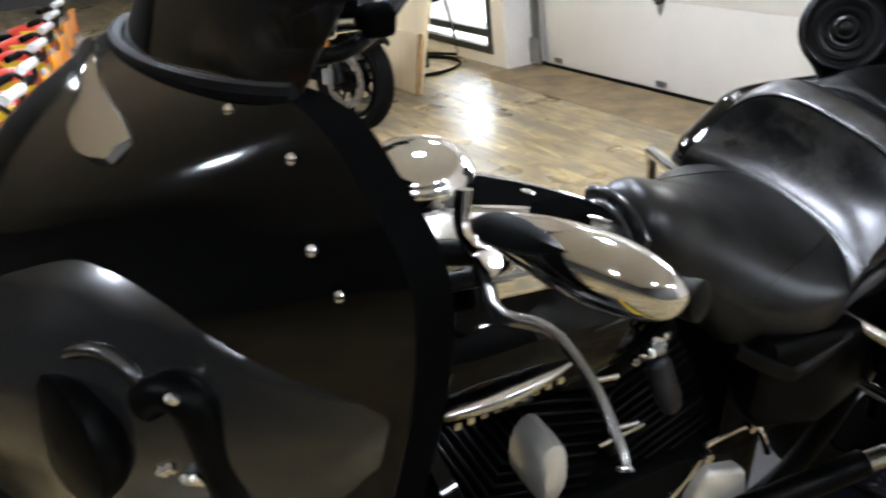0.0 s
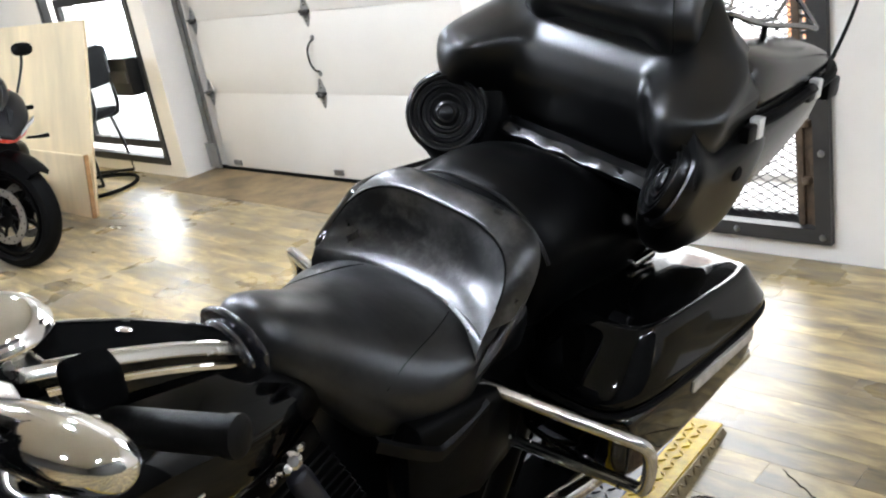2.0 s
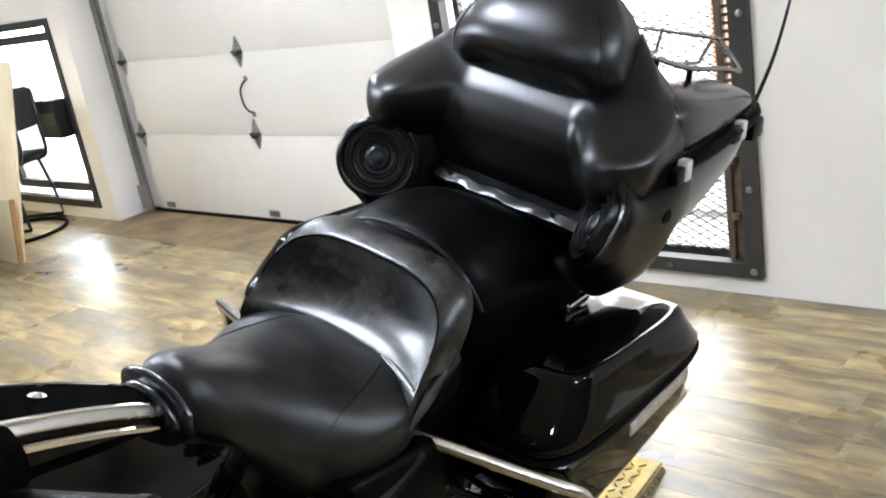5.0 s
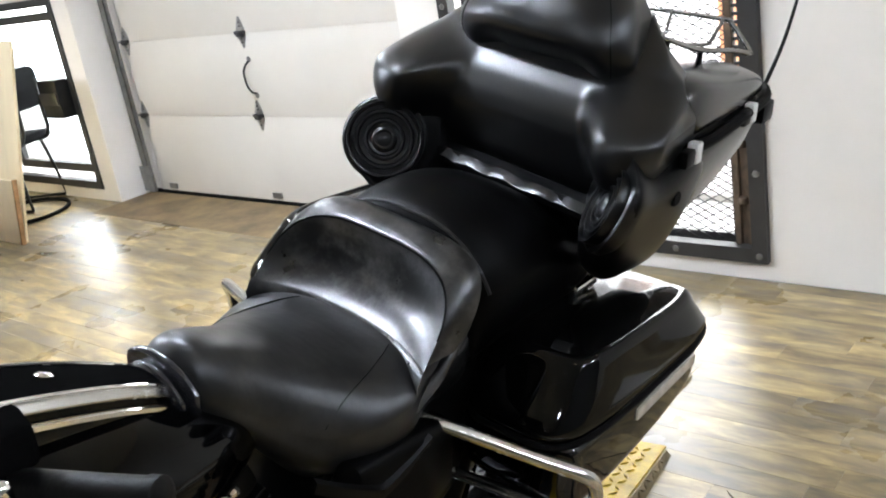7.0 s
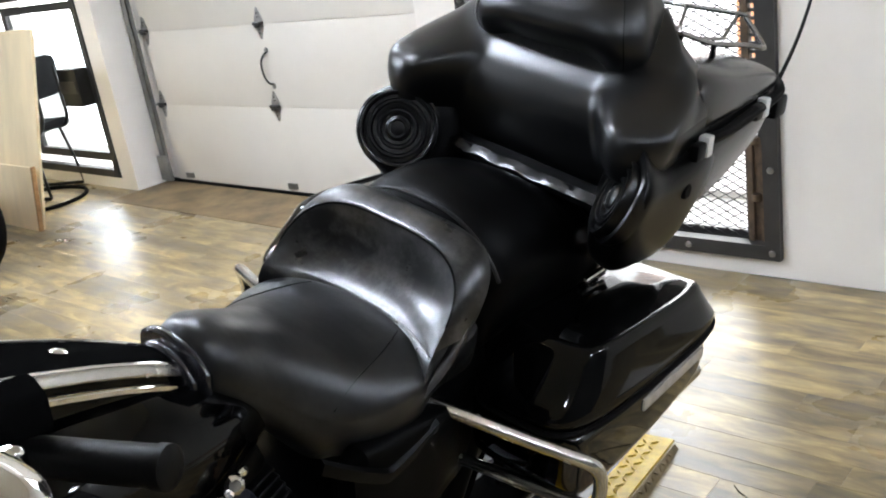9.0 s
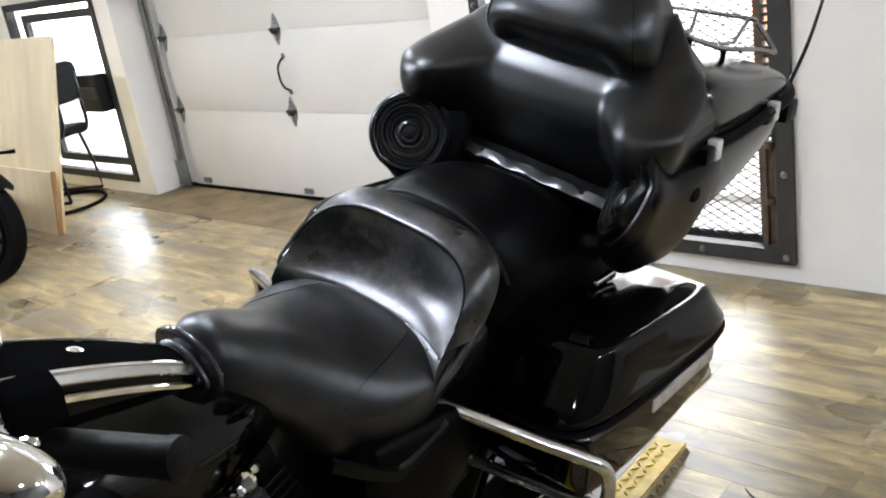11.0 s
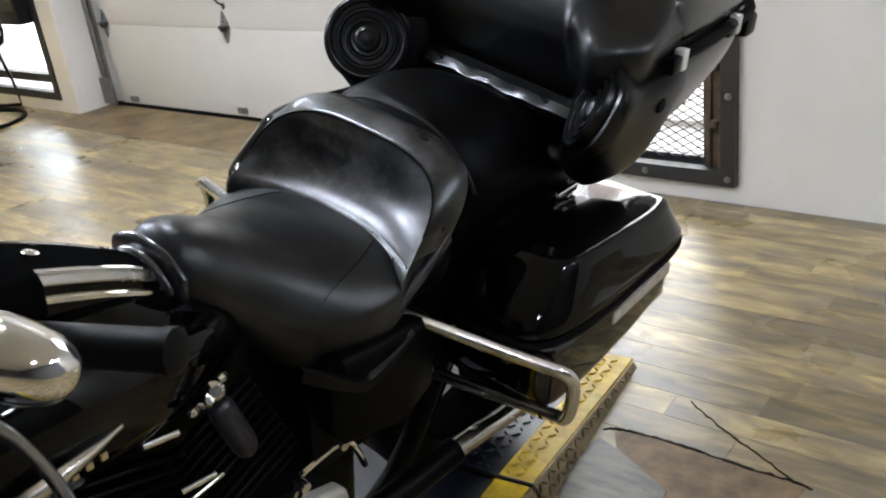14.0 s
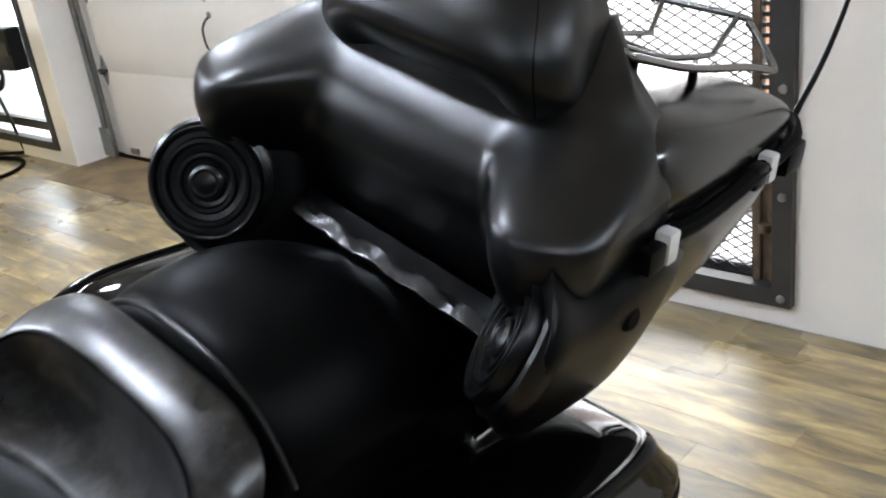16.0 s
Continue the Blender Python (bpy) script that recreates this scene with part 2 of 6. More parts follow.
DARKTINT = node_material("black_screen", (0.004, 0.004, 0.005), 0.06, spec=0.4)
TINT = node_material("smoked_screen", (0.012, 0.013, 0.019), 0.02, spec=0.3)
TINT.node_tree.nodes["Principled BSDF"].inputs["Transmission Weight"].default_value = 1.0
TINT.node_tree.nodes["Principled BSDF"].inputs["IOR"].default_value = 1.2
LETTER = node_material("gold_lettering", (0.42, 0.33, 0.16), 0.4, metal=0.4)
OUTSIDE = node_material("pale_yard", (0.75, 0.74, 0.70), 0.8, mottled=0.15)
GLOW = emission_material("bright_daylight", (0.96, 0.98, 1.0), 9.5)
LAMPGLOW = emission_material("lamp_glow", (0.80, 0.885, 1.03), 250.0)


# ---- building helpers ----
def part(name, bm, material, parent=None, label="", smooth=True):
    bmesh.ops.recalc_face_normals(bm, faces=bm.faces)
    me = bpy.data.meshes.new(name)
    bm.to_mesh(me)
    bm.free()
    me.materials.append(material)
    if smooth:
        me.shade_smooth()
        me.set_sharp_from_angle(angle=radians(38))
    ob = new(name, me)
    if parent is not None:
        ob.parent = parent
    if label:
        ob["label"] = label
    return ob


def thing(name, m, label, category, group=""):
    ob = new(name)
    ob.matrix_world = m
    return tagged(ob, label, category, group)


def box(bm, lo, hi, bevel=0.0, segments=2, m=None):
    c = [(a + b) / 2 for a, b in zip(lo, hi)]
    s = [abs(b - a) for a, b in zip(lo, hi)]
    r = bmesh.ops.create_cube(bm, size=1.0, matrix=Matrix.Translation(c) @ Matrix.Diagonal((*s, 1)))
    vs = r["verts"]
    if bevel:
        es = list({e for v in vs for e in v.link_edges})
        g = bmesh.ops.bevel(bm, geom=es, offset=bevel, segments=segments, profile=0.6, affect="EDGES", clamp_overlap=True)
        vs = list({v for v in vs if v.is_valid} | set(g["verts"]))
    if m is not None:
        bmesh.ops.transform(bm, matrix=m, verts=vs)
    return bm


def boxed(lo, hi, bevel=0.0, segments=2, m=None):
    return box(bmesh.new(), lo, hi, bevel, segments, m)


def smooth_path(points, steps=6):
    p = [Vector(q) for q in points]
    if steps <= 1:
        return p
    out = []
    for i in range(len(p) - 1):
        a, b, c, d = p[max(i - 1, 0)], p[i], p[i + 1], p[min(i + 2, len(p) - 1)]
        for k in range(steps):
            t = k / steps
            out.append(0.5 * ((2 * b) + (c - a) * t + (2 * a - 5 * b + 4 * c - d) * t * t + (3 * b - a - 3 * c + d) * t ** 3))
    out.append(p[-1])
    return out


def tube(bm, points, r, n=12, steps=6, closed=False):
    path = smooth_path(points, steps)
    rs = r if callable(r) else (lambda f: r)
    count = len(path)
    up = None
    rings = []
    for i, q in enumerate(path):
        if closed:
            d = path[(i + 1) % count] - path[i - 1]
        else:
            d = path[min(i + 1, count - 1)] - path[max(i - 1, 0)]
        d.normalize()
        if up is None:
            up = d.orthogonal().normalized()
        up = (up - d * up.dot(d)).normalized()
        side = d.cross(up)
        rad = rs(i / max(count - 1, 1))
        rings.append([bm.verts.new(q + (up * math.cos(a) + side * math.sin(a)) * rad)
                      for a in [2 * math.pi * k / n for k in range(n)]])
    join_rings(bm, rings, closed)
    return bm


def join_rings(bm, rings, closed=False, caps=True):
    n = len(rings[0])
    for i in range(len(rings) - (0 if closed else 1)):
        a, b = rings[i], rings[(i + 1) % len(rings)]
        for k in range(n):
            bm.faces.new((a[k], a[(k + 1) % n], b[(k + 1) % n], b[k]))
    if caps and not closed:
        bm.faces.new(rings[0][::-1])
        bm.faces.new(rings[-1])


def piped(points, r, n=12, steps=6, closed=False):
    return tube(bmesh.new(), points, r, n, steps, closed)


def lathe(bm, profile, n=28, m=None):
    """profile: (radius, height) pairs, turned about z."""
    rings = []
    for rad, h in profile:
        rings.append([bm.verts.new((max(rad, 1e-4) * math.cos(a), max(rad, 1e-4) * math.sin(a), h))
                      for a in [2 * math.pi * k / n for k in range(n)]])
    join_rings(bm, rings)
    if m is not None:
        bmesh.ops.transform(bm, matrix=m, verts=[v for r in rings for v in r])
    return bm


def lathed(profile, n=28, m=None):
    return lathe(bmesh.new(), profile, n, m)


def along(a, b):
    """The pose whose z runs from a towards b, at a."""
    d = Vector(b) - Vector(a)
    return Matrix.Translation(a) @ d.to_track_quat("Z", "Y").to_matrix().to_4x4()


def rod(bm, a, b, r, n=12):
    return lathe(bm, [(r, 0), (r, (Vector(b) - Vector(a)).length)], n, along(a, b))


def oval(cx, cz, hw, hh, p=2.5, n=32, top=None):
    """A rounded outline in x, z; p: 2 an ellipse, more is squarer."""
    out = []
    for k in range(n):
        a = 2 * math.pi * k / n
        c, s = math.cos(a), math.sin(a)
        h = hh if (s < 0 or top is None) else top
        out.append((cx + hw * math.copysign(abs(c) ** (2 / p), c), cz + h * math.copysign(abs(s) ** (2 / p), s)))
    return out


def loft(bm, sections, caps=True):
    """sections: lists of points, all of one length."""
    rings = [[bm.verts.new(q) for q in s] for s in sections]
    join_rings(bm, rings, caps=caps)
    return bm


def lofted_y(stations, n=32):
    """stations along y: (y, cx, cz, half width, half height below, half height above, squareness)."""
    return loft(bmesh.new(), [[(x, y, z) for x, z in oval(cx, cz, hw, lo, p, n, hi)] for y, cx, cz, hw, lo, hi, p in stations])


def fine(rows, steps=5):
    """Rows along a path, with smooth rows between."""
    out = []
    a = np.array(rows, float)
    for i in range(len(a) - 1):
        p0, p1, p2, p3 = a[max(i - 1, 0)], a[i], a[i + 1], a[min(i + 2, len(a) - 1)]
        for k in range(steps):
            t = k / steps
            out.append(0.5 * (2 * p1 + (p2 - p0) * t + (2 * p0 - 5 * p1 + 4 * p2 - p3) * t * t + (3 * p1 - p0 - 3 * p2 + p3) * t ** 3))
    out.append(a[-1])
    return [tuple(float(v) for v in r) for r in out]


# ---- structure ----
WY, GY = 2.917, 3.15          # face of the front wall, face of the roller door
TOP = 2.75


def structure(name, bm, mat, label, parent=None, smooth=False):
    return tagged(part(name, bm, mat, parent, smooth=smooth), label, kind="structure")


floor_ob = structure("floor", boxed((-14, -6, -0.12), (4, 3.3, -0.008)), CONCRETE, "worn grey concrete showroom floor under wood-look vinyl planks")
front = bmesh.new()
for lo, hi in [((-14, WY, 0), (-5.90, WY + 0.26, TOP)), ((-5.90, WY, 0), (-4.59, WY + 0.26, 0.082)), ((-5.90, WY, 1.345), (-4.59, WY + 0.26, TOP)),
               ((-4.59, WY, 0), (-4.415, WY + 0.26, TOP)), ((-4.415, WY, 1.98), (-1.68, WY + 0.26, TOP)), ((-1.68, WY, 0), (-1.42, WY + 0.26, TOP)),
               ((-1.42, WY, 0), (-0.066, WY + 0.26, 0.075)), ((-1.42, WY, 2.1), (-0.066, WY + 0.26, TOP)), ((-0.066, WY, 0), (4, WY + 0.26, TOP))]:
    box(front, lo, hi)
structure("wall_north", front, WALL, "off-white painted wall with window, door and gate openings")
# Unseen walls, kept dark to hold down reflections on the motorcycle.
structure("wall_west", boxed((-14.2, -6, 0), (-14, 3.2, TOP)), DIMWALL, "unseen far wall, darkened to keep reflections dark")
structure("wall_south", boxed((-14.2, -6.2, 0), (4.2, -6, TOP)), DIMWALL, "unseen wall, darkened to keep reflections dark")
structure("wall_east", boxed((4, -6, 0), (4.2, 3.2, TOP)), DIMWALL, "unseen wall, darkened to keep reflections dark")
structure("ceiling", boxed((-14.2, -6.2, TOP), (4.2, 3.2, TOP + 0.1)), CEIL, "plain off-white painted ceiling")
structure("ground", boxed((-40, 3.18, -0.2), (30, 60, -0.03)), OUTSIDE, "pale sunlit yard outside")
structure("kerb", boxed((-4.0, 3.79, -0.03), (2.0, 3.88, 0.004), 0.006), CONCRETE, "low grey concrete kerb outside")
# Emissive plane added in place of the overexposed daylight outside.
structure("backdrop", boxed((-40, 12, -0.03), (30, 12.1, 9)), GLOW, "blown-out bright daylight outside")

# ---- touring motorcycle: x to its left, y to its rear, z up ----
BIKE = pose(-0.085, 0, 0.05, 0, 11, 0)
bike = thing("touring_motorcycle", BIKE, "black touring motorcycle with leather seat leaning on its side stand", "motorcycle")


def smoothstep(a, b, x):
    t = max(0.0, min(1.0, (x - a) / (b - a)))
    return t * t * (3 - 2 * t)


def seat_loft(ys, outline, height, skirt, across=36, tuck=0.86):
    """A cushion: half width outline(y), top height(x, y), skirt depth skirt(y)."""
    rings = []
    for y in ys:
        hw = outline(y)
        ring = []
        for k in range(across + 1):
            a = math.sin((-1 + 2 * k / across) * math.pi / 2)
            ring.append(Vector((hw * a, y, height(hw * a, y, abs(a)))))
        ze = ring[-1].z
        zs = ring[0].z
        d = skirt(y)
        ring += [Vector((hw * 1.005, y, ze - d * 0.3)), Vector((hw * 0.97, y, ze - d * 0.7)), Vector((hw * tuck, y, ze - d)),
                 Vector((-hw * tuck, y, zs - d)), Vector((-hw * 0.97, y, zs - d * 0.7)), Vector((-hw * 1.005, y, zs - d * 0.3))]
        rings.append(ring)
    return loft(bmesh.new(), rings)


def lookup(rows, x):
    for a, b in zip(rows, rows[1:]):
        if x <= b[0]:
            return a[1] + (b[1] - a[1]) * max(0.0, (x - a[0]) / (b[0] - a[0]))
    return rows[-1][1]


def rolled(bm, z0, degrees=5.0):
    """The seats and the backrest lean a little more than the frame."""
    bmesh.ops.transform(bm, matrix=pose(0, 0, z0, 0, degrees, 0) @ pose(0, 0, -z0), verts=bm.verts)
    return bm


SEAT_W = fine([(0.438, 0.040), (0.45, 0.066), (0.48, 0.086), (0.52, 0.104), (0.56, 0.130), (0.60, 0.156), (0.64, 0.178), (0.68, 0.193), (0.72, 0.200), (0.75, 0.198), (0.775, 0.190), (0.80, 0.180), (0.84, 0.172), (0.90, 0.170), (0.932, 0.16)], 6)
SEAT_Z = fine([(0.438, 0.868), (0.45, 0.895), (0.475, 0.910), (0.52, 0.896), (0.58, 0.864), (0.65, 0.829), (0.72, 0.806), (0.78, 0.794), (0.81, 0.786), (0.86, 0.774), (0.932, 0.774)], 4)
SEAT_CROWN = fine([(0.438, 0.030), (0.48, 0.052), (0.55, 0.086), (0.60, 0.088), (0.66, 0.062), (0.72, 0.036), (0.78, 0.016), (0.84, 0.004), (0.932, 0.002)], 3)


def cushion_height(x, y, a):
    z = lookup(SEAT_Z, y) - lookup(SEAT_CROWN, y) * (0.8 * a ** 2 + 0.2 * a ** 4) - 0.026 * (1 - math.sqrt(max(0.0, 1 - a ** 4)))
    fold = 0.0012 * math.sin(46 * y + 30 * abs(x)) * math.exp(-((y - 0.69) / 0.06) ** 2) * smoothstep(0.04, 0.14, abs(x))
    dip = 0.004 * math.exp(-((y - 0.70) / 0.07) ** 2 - ((abs(x) - 0.09) / 0.06) ** 2)
    return z + fold - dip


seat_ys = [0.438 + (0.932 - 0.438) * k / 130 for k in range(131)]
seat = part("rider_seat", rolled(seat_loft(seat_ys, lambda y: lookup(SEAT_W, y), cushion_height, lambda y: 0.045 + 0.045 * smoothstep(0.48, 0.60, y), across=64, tuck=0.80), 0.83), LEATHER, bike, "worn black leather rider seat with deep bolster")


def power(v, q):
    return math.copysign(abs(v) ** q, v)


def arch(a, half, base, top, q):
    """A rounded arch from one side of the seat to the other; a runs from 0 to pi."""
    k = abs(math.sin(a)) ** q
    return Vector((half * power(math.cos(a), q), base[0] + (top[0] - base[0]) * k, base[1] + (top[1] - base[1]) * k))


def crease_point(a):
    c = math.cos(a)
    return Vector((0.197 * c, 0.813 - 0.052 * abs(c) ** 2.2, 0.787 + 0.003 * abs(c)))


def bolster_point(a, v):
    """v: 0 the crease, 1 the welt on the inner rim, 2 the rim's outer edge, 3 the foot of its side."""
    low = crease_point(a)
    rim = arch(a, 0.193, (0.763, 0.788), (0.872, 0.913), 0.60)
    out = arch(a, 0.206, (0.828, 0.784), (0.938, 0.923), 0.50)
    if v < 0:
        return low + Vector((0, -0.010, 0.035 * v))
    if v <= 1:
        s = math.sin(a)
        q = low.lerp(rim, v)
        hollow = 0.030 * s ** 1.5 * math.sin(math.pi * v) ** 0.8
        ridge = 0.004 * s * math.exp(-((v - 0.92) / 0.16) ** 2)
        return q + Vector((0, 0.75 * hollow, -0.66 * hollow + ridge))
    if v <= 2:
        f = v - 1
        q = rim.lerp(out, f)
        swell = 0.009 * math.sin(math.pi * min(1.0, f * 1.02)) ** 0.75 * (0.35 + 0.65 * math.sin(a) ** 0.6)
        side = power(math.cos(a), 1.0)
        return q + Vector((0.55 * swell * side, 0.0, swell + 0.004 * math.sin(a) * (1 - f) ** 4))
    f = v - 2
    drop = 0.085 - 0.020 * math.sin(a)
    return out + Vector((0.004 * math.sin(math.pi * f) * math.cos(a) - 0.010 * f * f * math.cos(a), 0.006 * f * math.sin(a) - 0.10 * f * abs(math.cos(a)) ** 3, -drop * f))


bolster_bm = bmesh.new()
steps_v = [-1.0, -0.5] + [k / 22 for k in range(22)] + [1 + k / 16 for k in range(16)] + [2 + k / 8 for k in range(9)]
grid = [[bolster_bm.verts.new(bolster_point(math.pi * (0.004 + 0.992 * i / 120), v)) for i in range(121)] for v in steps_v]
for r0, r1 in zip(grid, grid[1:]):
    for i in range(120):
        bolster_bm.faces.new((r0[i], r0[i + 1], r1[i + 1], r1[i]))
bolster = part("bolster", rolled(bolster_bm, 0.83), WORNLEATHER, seat, "scuffed leather bolster curving up behind the rider")
bolster.data.set_sharp_from_angle(angle=radians(80))
part("seam", rolled(piped([crease_point(math.acos(c)) + Vector((0, -0.002, 0.0035)) for c in (0.56, 0.66, 0.76, 0.86, 0.93, 0.985)], 0.0026, 6), 0.83), SOFTLEATHER, seat, "pale seam on the near side of the seat crease")
part("rim_welt", rolled(piped([bolster_point(math.pi * k / 60, 1.0) + Vector((0, 0, 0.0003)) for k in range(3, 58)], 0.0020, 6, 1), 0.83), DULLEDLEATHER, seat, "stitched welt along the seat rim")
for sx in (-1, 1):
    part("side_seam", rolled(piped([(sx * x, y, cushion_height(sx * x, y, x / lookup(SEAT_W, y)) + 0.0003) for x, y in ((0.150, 0.60), (0.146, 0.64), (0.138, 0.68), (0.128, 0.72), (0.115, 0.76), (0.102, 0.79))], 0.0010, 6), 0.83), DULLEDLEATHER, seat)
for k in range(3):
    part("nose_collar", rolled(seat_loft([0.408 + 0.013 * k + 0.0022 * j for j in range(8)], lambda y, k=k: (0.048 + 0.014 * k) * (0.94 + 0.06 * math.sin((y - 0.408 - 0.013 * k) / 0.0154 * math.pi)), lambda x, y, a, k=k: 0.868 + 0.014 * k + 0.006 * math.sin((y - 0.408 - 0.013 * k) / 0.0154 * math.pi) - 0.030 * a ** 2.4, lambda y: 0.05, 20), 0.83), GLOSSRUBBER, seat, "shiny ribbed black collar at the seat nose")

PILL_W = fine([(0.940, 0.150), (0.950, 0.172), (0.97, 0.184), (1.0, 0.189), (1.06, 0.191), (1.2, 0.188), (1.32, 0.175), (1.36, 0.15)], 3)
PILL_Z = fine([(0.940, 0.896), (0.948, 0.918), (0.965, 0.934), (0.99, 0.941), (1.02, 0.944), (1.08, 0.943), (1.14, 0.931), (1.20, 0.903), (1.26, 0.868), (1.36, 0.83)], 4)
pill_ys = [0.940 + 0.42 * k / 90 for k in range(91)]
# The dulled leather takes the grazing sheen off the pillion.
pillion = part("pillion_seat", rolled(seat_loft(pill_ys, lambda y: lookup(PILL_W, y), lambda x, y, a: lookup(PILL_Z, y) - 0.080 * a ** 2.6 - 0.03 * (1 - math.sqrt(max(0.0, 1 - a ** 5))), lambda y: 0.14, across=48, tuck=0.82), 0.88), DULLEDLEATHER, bike, "black leather pillion seat")
part("piping", rolled(piped([(0.186 * a, 0.957, lookup(PILL_Z, 0.957) - 0.080 * abs(a) ** 2.6 - 0.03 * (1 - math.sqrt(max(0.0, 1 - abs(a) ** 5))) + 0.001) for a in [-0.97 + 1.94 * k / 24 for k in range(25)]], 0.0032, 8, 2), 0.88), LEATHER, pillion)

film_bm = bmesh.new()
rings = []
crumple = random.Random(11)
for i in range(61):
    f = i / 60
    x = -0.165 + 0.375 * f
    y = 1.262 - 0.020 * f
    j = [0.55 * math.sin(9 * f * (2 + c) + 2.1 * c) + 0.45 * math.sin(31 * f + 1.7 * c) + 0.35 * crumple.uniform(-1, 1) for c in range(4)]
    rings.append([film_bm.verts.new((x, y + dy, 0.902 - 0.032 * f + dz)) for dy, dz in
                  [(-0.010, -0.014), (-0.018 + 0.002 * j[0], 0.002 + 0.002 * j[1]), (-0.010 + 0.0022 * j[2], 0.009 + 0.0018 * j[3]), (-0.006 + 0.002 * j[1], 0.018 + 0.001 * j[0]), (0.022, 0.022), (0.022, -0.014)]])
join_rings(film_bm, rings)
loft(film_bm, [[(-0.225, 1.285, 0.884), (-0.195, 1.262, 0.905), (-0.166, 1.250, 0.920), (-0.166, 1.256, 0.889)], [(-0.225, 1.291, 0.884), (-0.195, 1.268, 0.905), (-0.166, 1.258, 0.920), (-0.166, 1.264, 0.889)]])
part("wrinkled_film", film_bm, FOIL, bike, "crumpled silver plastic film on the backrest base")

PAD_W = fine([(0.880, 0.235), (0.905, 0.268), (0.95, 0.292), (1.0, 0.306), (1.04, 0.312), (1.075, 0.307), (1.10, 0.292), (1.12, 0.272), (1.14, 0.248), (1.16, 0.224), (1.18, 0.200), (1.205, 0.170)], 4)
PAD_Y = fine([(0.880, 1.312), (0.91, 1.298), (0.96, 1.288), (1.0, 1.281), (1.02, 1.282), (1.045, 1.288), (1.07, 1.301), (1.09, 1.318), (1.11, 1.338), (1.13, 1.358), (1.15, 1.380), (1.175, 1.405), (1.205, 1.425)], 4)
CUSHION_W = fine([(1.090, 0.150), (1.098, 0.176), (1.112, 0.191), (1.14, 0.196), (1.17, 0.191), (1.20, 0.180), (1.23, 0.162), (1.255, 0.136), (1.275, 0.103), (1.289, 0.062), (1.295, 0.015)], 4)
CUSHION_Y = fine([(1.090, 1.352), (1.098, 1.328), (1.112, 1.312), (1.14, 1.296), (1.17, 1.293), (1.20, 1.302), (1.23, 1.322), (1.255, 1.347), (1.275, 1.378), (1.289, 1.41), (1.295, 1.435)], 4)


def pad_point(a, z):
    """Front of the lower pad with its arm rests; a: -1 to 1 across."""
    hw = lookup(PAD_W, z)
    x = hw * math.sin(a * math.pi / 2)
    y = lookup(PAD_Y, z)
    reach = smoothstep(0.910, 0.968, z) * (1 - smoothstep(1.050, 1.128, z))
    inner = 0.188 + 0.30 * max(0.0, 1.075 - z)
    arm = math.sin(math.pi / 2 * smoothstep(inner - 0.065, inner + 0.060, abs(x))) * reach
    y -= 0.098 * arm
    e = max(0.0, (abs(x) / hw - 0.66) / 0.34)
    y += (0.10 - 0.03 * arm - 0.065 * smoothstep(1.08, 1.15, z)) * (1 - math.sqrt(max(0.0, 1 - e * e)))
    return Vector((x * (1 + 0.045 * arm), y, z))


def cushion_point(a, z):
    """Front of the upper cushion, hollowed low in its middle."""
    s = math.sin(a * math.pi / 2)
    y = lookup(CUSHION_Y, z) + 0.070 * (1 - math.sqrt(max(0.0, 1 - abs(s) ** 3.2)))
    y += 0.040 * (1 - smoothstep(0.40, 0.85, abs(s))) * math.exp(-((z - 1.116) / 0.034) ** 2)
    return Vector((lookup(CUSHION_W, z) * s, y, z - 0.004 * (1 - s * s) * (1 - smoothstep(1.10, 1.16, z))))


def padded(point, z0, z1, nu, nv, back):
    bm = bmesh.new()
    g = [[bm.verts.new(point(-1 + 2 * i / nu, z0 + (z1 - z0) * j / nv)) for i in range(nu + 1)] for j in range(nv + 1)]
    for j in range(nv):
        for i in range(nu):
            bm.faces.new((g[j][i], g[j][i + 1], g[j + 1][i + 1], g[j + 1][i]))
    r = bmesh.ops.extrude_face_region(bm, geom=bm.faces[:])
    for q in [v for v in r["geom"] if isinstance(v, bmesh.types.BMVert)]:
        q.co.y = max(back, q.co.y + 0.02)
        q.co.x *= 0.95
    return rolled(bm, 1.1)


pad = part("backrest", padded(pad_point, 0.880, 1.205, 96, 100, 1.45), BACKLEATHER, bike, "black leather wrap-round passenger backrest")
pad.data.set_sharp_from_angle(angle=radians(85))
upper = part("upper_cushion", padded(cushion_point, 1.090, 1.295, 72, 84, 1.455), BACKLEATHER, pad, "raised upper back cushion")
upper.data.set_sharp_from_angle(angle=radians(85))
for sx in (-1, 1):
    part("side_seam", rolled(piped([cushion_point(sx * 0.66, z) + Vector((0, -0.0006, 0)) for z in (1.105, 1.13, 1.16, 1.19, 1.22, 1.25)], 0.0012, 6), 1.1), DULLEDLEATHER, upper)

# trunk (top box)
def trunk_loft(rows, n=40):
    return loft(bmesh.new(), [[(x * (1 - 0.9 * max(0.0, 0.945 - z)), y, z) for x, z in oval(0, cz, hw, lo, p, n, hi)] for y, cz, hw, lo, hi, p in fine(rows, 4)])


